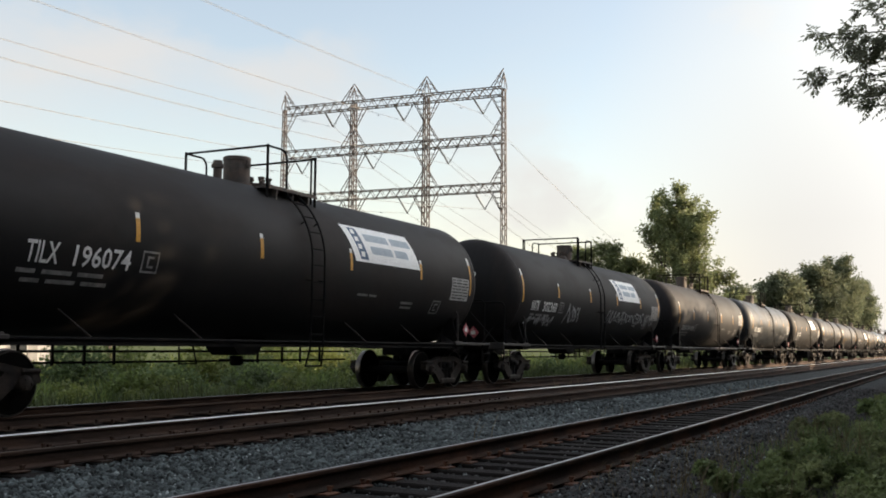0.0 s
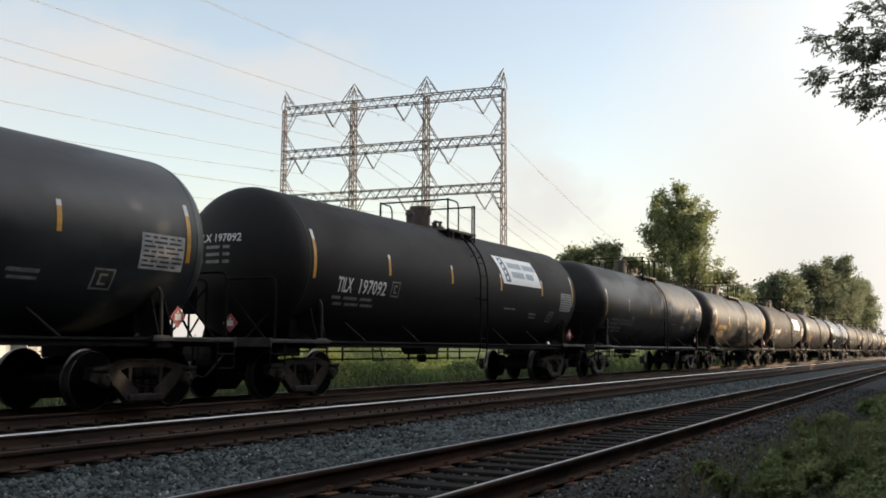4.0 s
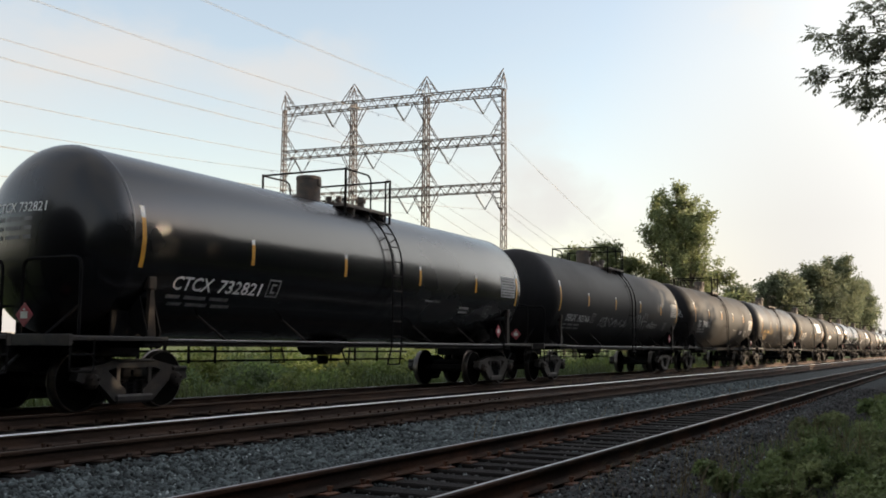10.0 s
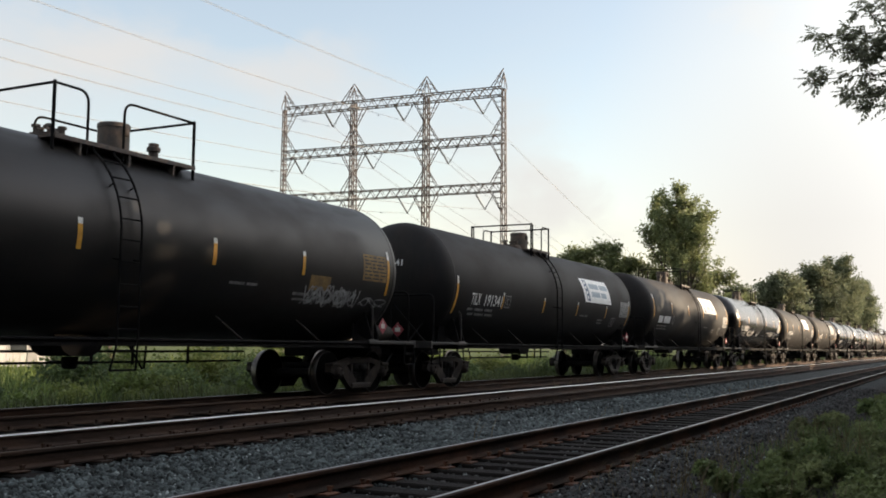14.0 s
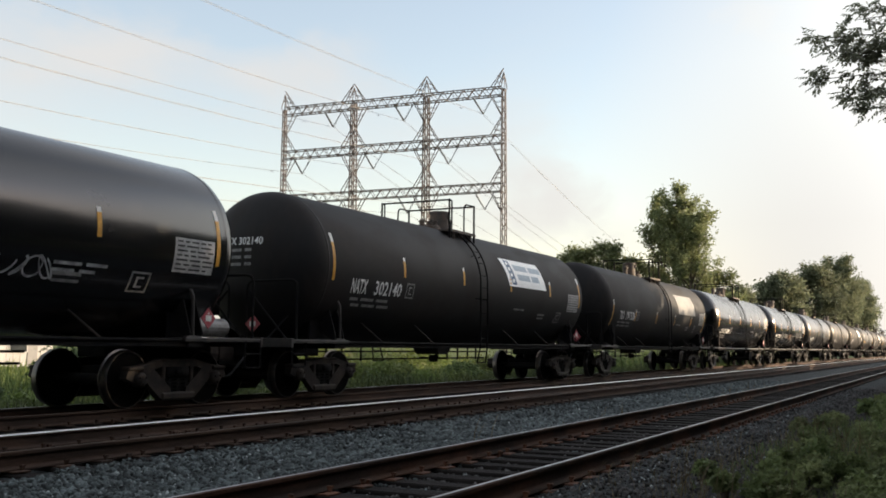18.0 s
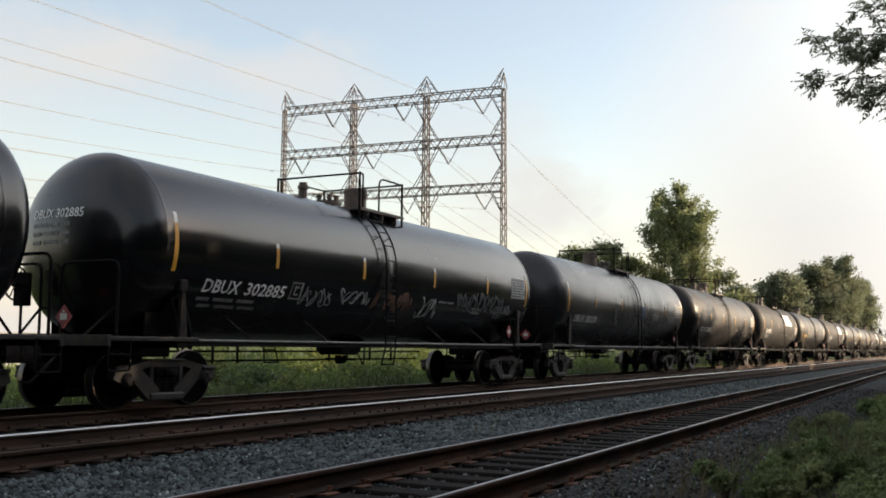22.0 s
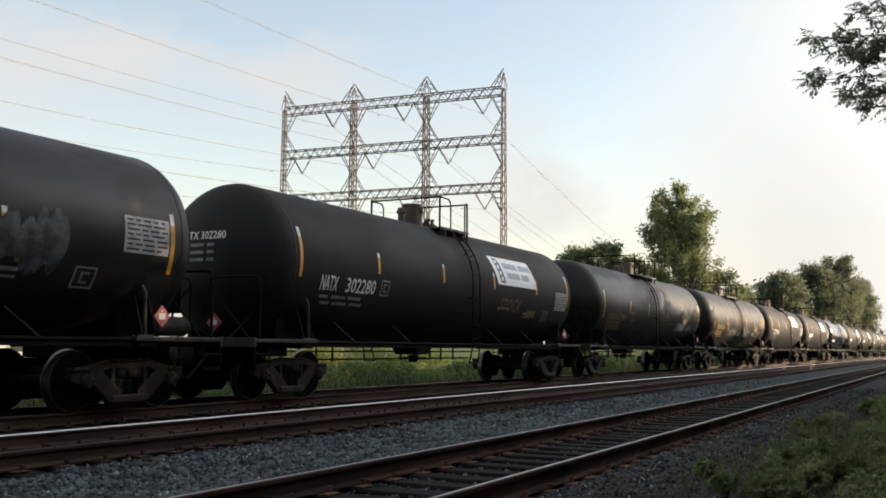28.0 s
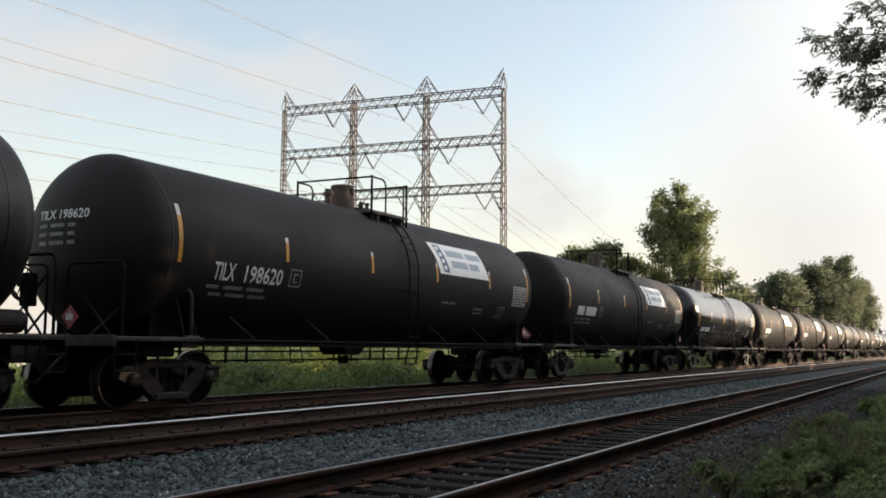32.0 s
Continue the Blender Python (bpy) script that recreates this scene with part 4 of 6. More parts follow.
        g.lathe([(-0.45, 0.0), (-0.43, 0.12), (-0.36, 0.165), (0.36, 0.165), (0.43, 0.12), (0.45, 0.0)], 18, "x")
        part("air_reservoir", g, M["frame"], car, at=pose(7.78, -0.98, 1.31))
    # hand brake on the leading end
    g = Geo()
    n = 20
    g.tube([(0, 0.26 * math.cos(2 * math.pi * i / n), 0.26 * math.sin(2 * math.pi * i / n)) for i in range(n + 1)], 0.018, 6)
    for k in range(6):
        a = k * math.pi / 3
        g.tube([(0, 0.05 * math.cos(a), 0.05 * math.sin(a)), (0.0, 0.262 * math.cos(a), 0.262 * math.sin(a))], 0.011, 5)
    g.lathe([(-0.05, 0.06), (0.10, 0.06)], 10, "x")
    brake = part("hand_brake", g, M["under"], car, at=pose(-8.52, 0.62, 1.95))
    g = Geo()
    g.box((0.05, -0.12, -0.35), (0.22, 0.12, 0.18), bevel=0.02)
    g.tube([(0.12, 0, -0.3), (0.12, 0, -0.82)], 0.025, 6)
    part("gear_case", g, M["under"], brake)


def build_top(car, style):
    """Manway, valves, walkway and its rails."""
    x0, x1, hy = {"T": (-0.52, 1.07, 0.95), "U": (-1.48, 1.53, 0.95), "C": (-0.92, 0.97, 0.95), "D": (-0.77, 1.12, 0.95), "V": (-1.10, 0.38, 0.95), "W": (-1.44, 1.58, 0.95)}[style]
    zt = 4.80
    mid = (x0 + x1) / 2
    # walkway on two sides
    for sy in (-1, 1):
        g = Geo()
        g.box((x0, sy * 0.82 - 0.17, 4.00), (x1, sy * 0.82 + 0.17, 4.03))
        g.box((x0, sy * 0.99 - 0.015, 3.98), (x1, sy * 0.99 + 0.015, 4.045))
        g.box((x0, sy * 0.66 - 0.015, 3.98), (x1, sy * 0.66 + 0.015, 4.045))
        for k in range(12):
            x = x0 + (x1 - x0) * (k + 0.5) / 12
            g.box((x - 0.012, sy * 0.82 - 0.16, 4.02), (x + 0.012, sy * 0.82 + 0.16, 4.042))
        for k in range(3):
            x = x0 + (x1 - x0) * (k + 0.5) / 3
            g.extrude([(sy * 0.62, 4.0), (sy * 0.99, 4.0), (sy * 0.97, 3.72), (sy * 0.85, 3.80)], x - 0.02, x + 0.02)
        part("walkway", g, M["drum"], car)
    # rails: two end frames of three bays
    left_run, right_run = {"T": (0.62, 0.14), "U": (0.65, 1.62), "C": (0.14, 1.06), "D": (1.04, 0.20), "V": (0.14, 0.62), "W": (1.70, 0.68)}[style]
    for sx, xe, run in ((1, x0, left_run), (-1, x1, right_run)):
        g = Geo()
        hf = 1.24 if style in "CD" else 1.06
        g.tube([(xe, -hy, zt), (xe, hf, zt)], 0.022, 8)
        for y in (-hy, hf):
            g.tube([(xe, y, zt + 0.03), (xe, y, 3.80)], 0.027, 8)
            g.tube(bent([(xe, y, zt), (xe + sx * run, y, zt), (xe + sx * run, y, 3.85)], min(0.20, run), 5), 0.021, 8)
        part("safety_rail", g, M["under"], car)
    # manway drum, lid, safety valve, fittings
    dx = {"T": -0.25, "U": 0.63, "C": 0.42, "D": -0.78, "V": 0.18, "W": -0.62}[style]
    drum = Geo()
    drum.lathe([(4.08, 0.30), (4.15, 0.30), (4.16, 0.262), (4.60, 0.262), (4.61, 0.272), (4.67, 0.272), (4.69, 0.25), (4.71, 0.0)], 26, "z", (dx, 0, 0))
    drum.box((dx - 0.05, -0.31, 4.46), (dx + 0.05, -0.25, 4.60), bevel=0.01)
    drum.box((dx + 0.25, -0.05, 4.40), (dx + 0.33, 0.05, 4.48), bevel=0.01)
    part("manway", drum, M["drum"], car, smooth=True)
    vx = {"T": -0.82, "U": 1.58, "C": -1.70, "D": 1.39, "V": 0.72, "W": -1.55}[style]
    g = Geo()
    g.lathe([(4.05, 0.13), (4.16, 0.13), (4.17, 0.085), (4.38, 0.085), (4.39, 0.12), (4.46, 0.12), (4.47, 0.09), (4.53, 0.09), (4.54, 0.0)], 16, "z", (vx, 0, 0))
    part("safety_valve", g, M["drum"], car, smooth=True)
    fx = {"T": 0.45, "U": -0.72, "C": -0.78, "D": 0.32, "V": -0.50, "W": 0.50}[style]
    g = Geo()
    g.lathe([(4.08, 0.34), (4.20, 0.34), (4.21, 0.30), (4.24, 0.30), (4.25, 0.0)], 22, "z", (fx, 0, 0))
    for k in range(5):
        a = k * 1.2566 + 0.3
        g.lathe([(4.22, 0.045), (4.33, 0.045), (4.34, 0.07), (4.38, 0.07)], 8, "z", (fx + 0.2 * math.cos(a), 0.2 * math.sin(a), 0))
    g.tube([(fx - 0.3, -0.25, 4.3), (fx + 0.32, 0.1, 4.32)], 0.03, 6)
    part("top_fitting", g, M["drum"], car)


def build_ladders(car, style):
    cx = {"T": 0.28, "U": -0.52, "C": -0.62, "D": 0.36, "V": -0.38, "W": 0.50}[style]
    rung = Geo()
    rung.tube([(-0.21, 0, 0), (0.21, 0, 0)], 0.013, 6)
    rung_mesh = rung.mesh("rung", M["frame" if style in "CD" else "under"])
    for sy in (-1, 1):
        g = Geo()
        for sx in (-0.21, 0.21):
            path = [(cx + sx, sy * 0.95, 4.02)]
            path += [(cx + sx, sy * (R + 0.10) * math.sin(radians(a)), ZC + (R + 0.10) * math.cos(radians(a))) for a in range(38, 92, 6)]
            path += [(cx + sx, sy * (R + 0.10), 1.9), (cx + sx, sy * (R + 0.09), 1.00), (cx + sx * 1.25, sy * (R + 0.02), 0.62)]
            g.tube(path, 0.019, 6)
        g.tube([(cx - 0.26, sy * (R + 0.02), 0.63), (cx + 0.26, sy * (R + 0.02), 0.63)], 0.016, 6)
        for a in (62, 104):
            for sx in (-0.21, 0.21):
                g.tube([(cx + sx, sy * (R - 0.02) * math.sin(radians(a)), ZC + (R - 0.02) * math.cos(radians(a))), (cx + sx, sy * (R + 0.10) * math.sin(radians(min(a, 90))), ZC + (R + 0.1) * math.cos(radians(a)))], 0.014, 5)
        if sy > 0:
            for a in (46, 58, 70, 82):
                g.tube([(cx - 0.21, (R + 0.10) * math.sin(radians(a)), ZC + (R + 0.10) * math.cos(radians(a))), (cx + 0.21, (R + 0.10) * math.sin(radians(a)), ZC + (R + 0.10) * math.cos(radians(a)))], 0.013, 5)
            for z in (2.55, 2.22, 1.89, 1.56, 1.23, 0.92):
                g.tube([(cx - 0.21, R + 0.095, z), (cx + 0.21, R + 0.095, z)], 0.013, 5)
        ladder = part("ladder", g, M["under"], car)
        if sy > 0:
            continue
        for a in (46, 58, 70, 82):
            part("rung", rung_mesh, None, ladder, at=pose(cx, sy * (R + 0.10) * math.sin(radians(a)), ZC + (R + 0.10) * math.cos(radians(a))))
        for z in (2.55, 2.22, 1.89, 1.56, 1.23, 0.92):
            part("rung", rung_mesh, None, ladder, at=pose(cx, sy * (R + 0.095), z))


TANK = tank_mesh()
SEAMS = {}


def build_car(style):
    car = new("tank_car")
    part("tank", TANK, None, car)
    for x in ((-HALF, HALF) + {"C": (-0.64,), "D": (0.36,)}.get(style, ())):
        if x not in SEAMS:
            wide = 0.32 if abs(x) < 1 else 0.04
            SEAMS[x] = ring_mesh(x, wide, 0.010 if abs(x) < 1 else 0.003).mesh("seam", M["matte"], True)
        part("seam", SEAMS[x], None, car)
    build_running_gear(car, style)
    build_underframe(car, style)
    build_top(car, style)
    build_ladders(car, style)
    return car


# ---- markings on the shells ----
def glyphs(text, height, squeeze=0.78, slant=0.0, bold=0.015):
    """Flat faces of a line of lettering, from x = 0, foot at y = 0, cap height as given."""
    cu = bpy.data.curves.new("lettering", "FONT")
    cu.body, cu.offset, cu.resolution_u, cu.fill_mode = text, bold, 2, "FRONT"
    tmp = bpy.data.objects.new("lettering", cu)
    scene.collection.objects.link(tmp)
    bpy.context.view_layer.update()
    me = bpy.data.meshes.new_from_object(tmp.evaluated_get(bpy.context.evaluated_depsgraph_get()))
    bpy.data.objects.remove(tmp)
    bpy.data.curves.remove(cu)
    bm = bmesh.new()
    bm.from_mesh(me)
    bpy.data.meshes.remove(me)
    ys = [v.co.y for v in bm.verts]
    k = height / max(max(ys), 0.01)
    for v in bm.verts:
        v.co = Vector((v.co.x * k * squeeze + slant * v.co.y * k, v.co.y * k, 0))
    for i in range(1, 5):
        bmesh.ops.bisect_plane(bm, geom=bm.verts[:] + bm.edges[:] + bm.faces[:], plane_co=(0, height * i / 5, 0), plane_no=(0, 1, 0))
    bm.verts.index_update()
    out = [tuple(v.co) for v in bm.verts], [tuple(v.index for v in f.verts) for f in bm.faces]
    bm.free()
    return out


def shell_text(g, text, x, ang, height, width=None, slot=0, slant=0.0, lift=0.006):
    """Lettering wrapped on the shell; ang is the angle of its foot."""
    vs, fs = glyphs(text, height, slant=slant)
    wide = max(v[0] for v in vs)
    k = width / wide if width else 1.0
    g.add([on_tank(x + v[0] * k, ang - math.degrees(v[1] / R), lift) for v in vs], fs, slot)


def shell_bars(g, x, ang, widths, height=0.075, gap=0.09, slot=0, lift=0.006):
    """Small print, as plain bars."""
    for w in widths:
        patch(g, x, x + w, ang - math.degrees(height / R), ang, lift, slot)
        x += w + gap


def head_point(y, z, lift=0.006):
    """A point of the leading head over (y, z)."""
    k = max(0.0, 1 - (y * y + (z - ZC) ** 2) / (R * R))
    return Vector((-HALF - (0.76 * math.sqrt(k)) - lift, y, z))


def head_patch(g, y0, y1, z0, z1, slot=0, lift=0.008):
    n = 3
    vs = [head_point(y0 + (y1 - y0) * i / n, z0 + (z1 - z0) * j / 2, lift) for j in range(3) for i in range(n + 1)]
    fs = [(j * (n + 1) + i, j * (n + 1) + i + 1, (j + 1) * (n + 1) + i + 1, (j + 1) * (n + 1) + i) for j in range(2) for i in range(n)]
    g.add(vs, fs, slot)


def scrawl(g, rnd, x0, x1, a0, a1, width=0.035, strokes=8, slot=0):
    """Loose spray strokes: looping ribbons on the shell."""
    for s in range(strokes):
        cx, ca = x0 + (x1 - x0) * (s + 0.5) / strokes, (a0 + a1) / 2
        w, h = (x1 - x0) / strokes * rnd.uniform(0.5, 0.9), abs(a1 - a0) / 2 * rnd.uniform(0.5, 1.0)
        f1, f2, p1, p2 = rnd.uniform(0.7, 1.6), rnd.uniform(0.8, 2.2), rnd.uniform(0, 6.28), rnd.uniform(0, 6.28)
        n = 18
        path = [(cx + w * math.sin(f1 * t * 5 / n + p1), ca + h * math.sin(f2 * t * 5 / n + p2)) for t in range(n + 1)]
        vs, fs = [], []
        for i, (x, a) in enumerate(path):
            u, v = path[min(i + 1, n)], path[max(i - 1, 0)]
            tx, ta = u[0] - v[0], (u[1] - v[1]) * R * 0.01745
            l = math.hypot(tx, ta) or 1
            ww = width * rnd.uniform(0.7, 1.2) / 2
            nx, na = -ta / l * ww, tx / l * ww / (R * 0.01745)
            vs += [on_tank(x + nx, a + na, 0.007 + 0.0004 * s), on_tank(x - nx, a - na, 0.007 + 0.0004 * s)]
        for i in range(n):
            fs.append((2 * i, 2 * i + 1, 2 * i + 3, 2 * i + 2))
        g.add(vs, fs, slot)


def head_scrawl(g, path, width=0.03):
    """A spray stroke on the leading head through (y, z) points."""
    n = len(path) - 1
    vs, fs = [], []
    for i, (y, z) in enumerate(path):
        u, w = path[min(i + 1, n)], path[max(i - 1, 0)]
        ty, tz = u[0] - w[0], u[1] - w[1]
        k = math.hypot(ty, tz) or 1
        ny, nz = -tz / k * width / 2, ty / k * width / 2
        vs += [head_point(y + ny, z + nz, 0.009), head_point(y - ny, z - nz, 0.009)]
    for i in range(n):
        fs.append((2 * i, 2 * i + 1, 2 * i + 3, 2 * i + 2))
    g.add(vs, fs)


def spike(g, x, a0, a1, wide, lean=0.0, bow=0.0, lift=0.006):
    """A brush of paint that tapers to both ends."""
    n = 10
    vs, fs = [], []
    for i in range(n + 1):
        t = i / n
        h = wide / 2 * math.sin(math.pi * min(0.04 + t * 0.94, 1.0)) ** 0.7
        c = x + lean * t + bow * math.sin(math.pi * t)
        vs += [on_tank(c - h, a0 + (a1 - a0) * t, lift), on_tank(c + h, a0 + (a1 - a0) * t, lift)]
    for i in range(n):
        fs.append((2 * i, 2 * i + 1, 2 * i + 3, 2 * i + 2))
    g.add(vs, fs)


SHARED = {}


def shared(key, make):
    if key not in SHARED:
        SHARED[key] = make()
    return SHARED[key]


def stripe_mesh(a0, a1):
    g = Geo()
    cut = a0 + (a1 - a0) * 0.2
    patch(g, -0.045, 0.045, a0, cut, 0.006, 1)
    patch(g, -0.045, 0.045, cut, a1, 0.006, 0)
    return g.mesh("reflector_stripe", [M["amber"], M["pale"]])


def box_mark_mesh(mat):
    g = Geo()
    a = 13.0
    for x0, x1, b0, b1 in ((0, 0.36, 0, 1.2), (0, 0.36, a - 1.2, a), (0, 0.03, 1.2, a - 1.2), (0.33, 0.36, 1.2, a - 1.2)):
        patch(g, x0, x1, b0, b1, 0.006)
    patch(g, 0.11, 0.25, 3, 4.4, 0.006)
    patch(g, 0.11, 0.15, 4.4, 8.6, 0.006)
    patch(g, 0.11, 0.25, 8.6, 10, 0.006)
    return g


def chart_mesh(mat="plate"):
    g = Geo()
    patch(g, 0, 0.95, 0, 21, 0.006, 0, nx=1)
    rnd = random.Random(4)
    lines = Geo()
    for k in range(7):
        a = 1.5 + k * 2.8
        x = 0.05
        while x < 0.82:
            w = rnd.uniform(0.08, 0.3)
            patch(lines, x, min(x + w, 0.91), a, a + 1.1, 0.010, 0)
            x += w + 0.05
    return g.mesh("data_chart", M[mat]), lines.mesh("chart_print", M["ink"])


def placard_mesh():
    g = Geo()
    h = 0.175
    g.extrude([(-h, 0), (0, -h), (h, 0), (0, h)], -0.012, 0.0, "y", slot=0)
    g.extrude([(-0.07, -0.05), (0.07, -0.05), (0.07, 0.05), (-0.07, 0.05)], -0.016, -0.012, "y", slot=1)
    g.extrude([(-0.025, 0.065), (0.025, 0.065), (0.0, 0.105)], -0.016, -0.012, "y", slot=1)
    return g


def shell_at(x, ang):
    """The pose that carries geometry drawn at the top of the shell to a station and an angle."""
    return Matrix.Translation((x, 0, 0)) @ Matrix.Translation((0, 0, ZC)) @ Matrix.Rotation(radians(ang), 4, "X") @ Matrix.Translation((0, 0, -ZC))


# style, paint, lettering, ink, banner, extra paint
FLEET = [
    ("T", "jet", "TILX 196074", "white", "banner", ""),
    ("T", "jet", "NATX 302360", "white", "banner", "tags"),
    ("C", "satin", "DBUX 301639", "dim", "", ""),
    ("T", "bluish", "NATX 303568", "white", "", ""),
    ("T", "jet", "TILX 197092", "white", "banner", ""),
    ("C", "matte", "CTCX 732052", "faded", "", ""),
    ("U", "matte", "UTLX 208074", "yellow", "", "throw"),
    ("T", "jet", "TILX 192690", "white", "banner", "bubble"),
    ("U", "matte", "UTLX 211047", "yellow", "", ""),
    ("C", "gloss", "CTCX 732821", "white", "", ""),
    ("C", "satin", "DBUX 302366", "dim", "", "script"),
    ("T", "jet", "CTCX 731466", "white", "", "head_tag"),
    ("U", "matte", "UTLX 210941", "yellow", "", "end_tag"),
    ("T", "jet", "TILX 191341", "white", "banner", ""),
    ("T", "jet", "", "white", "banner", ""),
    ("T", "gloss", "CTCX 731273", "white", "", "cloud"),
    ("T", "jet", "NATX 302140", "white", "banner", ""),
    ("T", "jet", "TILX 191526", "white", "blank", ""),
    ("C", "gloss", "CTCX 732893", "white", "", ""),
    ("C", "gloss", "DBUX 302885", "white", "", "many"),
    ("C", "sheen", "DBUX 303150", "white", "", "streaks"),
    ("C", "matte", "CTCX 731923", "white", "", ""),
    ("T", "jet", "TILX 198215", "white", "banner", ""),
    ("U", "matte", "", "yellow", "", "flames"),
    ("T", "jet", "NATX 302280", "white", "banner", ""),
    ("U", "matte", "UTLX 211060", "yellow", "", "end_tag"),
    ("U", "matte", "UTLX 208170", "yellow", "", "script"),
    ("T", "jet", "TILX 198620", "white", "banner", ""),
    ("T", "jet", "", "white", "banner", ""),
    ("C", "gloss", "", "white", "", ""),
    ("T", "jet", "", "white", "banner", ""),
    ("T", "jet", "", "white", "banner", ""),
    ("T", "jet", "", "white", "banner", ""),
    ("C", "matte", "", "white", "", ""),
    ("T", "jet", "", "white", "banner", ""),
    ("T", "jet", "", "white", "banner", ""),
    ("C", "gloss", "", "white", "", ""),
    ("C", "gloss", "", "white", "", ""),
    ("T", "jet", "", "white", "banner", ""),
    ("U", "matte", "", "yellow", "", ""),
    ("C", "gloss", "", "white", "", ""),
    ("T", "jet", "", "white", "banner", ""),
    ("U", "matte", "", "yellow", "", ""),
    ("C", "matte", "", "white", "", ""),
    ("T", "jet", "", "white", "banner", ""),
    ("T", "jet", "", "white", "", ""),
]
# small differences of the cars' places from an even spacing
NUDGE = [0.04, -0.01, 0.04, -0.03, -0.01, 0.06, 0.0, -0.05, -0.08, -0.04, -0.04, 0.02, 0.11, -0.04, 0.0, -0.04, -0.09, 0.08, 0.04, -0.09, -0.04, -0.07, 0.20, 0.07, -0.01, 0.10, 0.03, -0.07, -0.04, -0.03, -0.03, -0.02]


def station(n):
    """Where the middle of a car lies along the train."""
    return n * PITCH_LEN + (NUDGE[n] if n < len(NUDGE) else 0.0) - 7.48


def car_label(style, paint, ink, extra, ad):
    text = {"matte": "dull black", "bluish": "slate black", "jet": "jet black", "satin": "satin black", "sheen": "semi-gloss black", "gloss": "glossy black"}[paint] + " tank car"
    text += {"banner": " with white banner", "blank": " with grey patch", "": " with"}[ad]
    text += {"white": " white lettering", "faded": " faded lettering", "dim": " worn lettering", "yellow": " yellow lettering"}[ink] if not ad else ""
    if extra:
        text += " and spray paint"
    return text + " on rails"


# tanks a little longer than their kind: stretch along, shift
TANK_FIT = {2: (1.012, 0.0), 18: (1.012, 0.10), 26: (1.012, 0.10)}
# cars whose reflectors and banner sit lower, and where the banners begin
LOW_MARKS = (7, 13, 17)
BANNER_X = {0: 1.50, 7: 2.02, 13: 2.02, 16: 1.23, 17: 2.05, 24: 1.58, 27: 1.50}


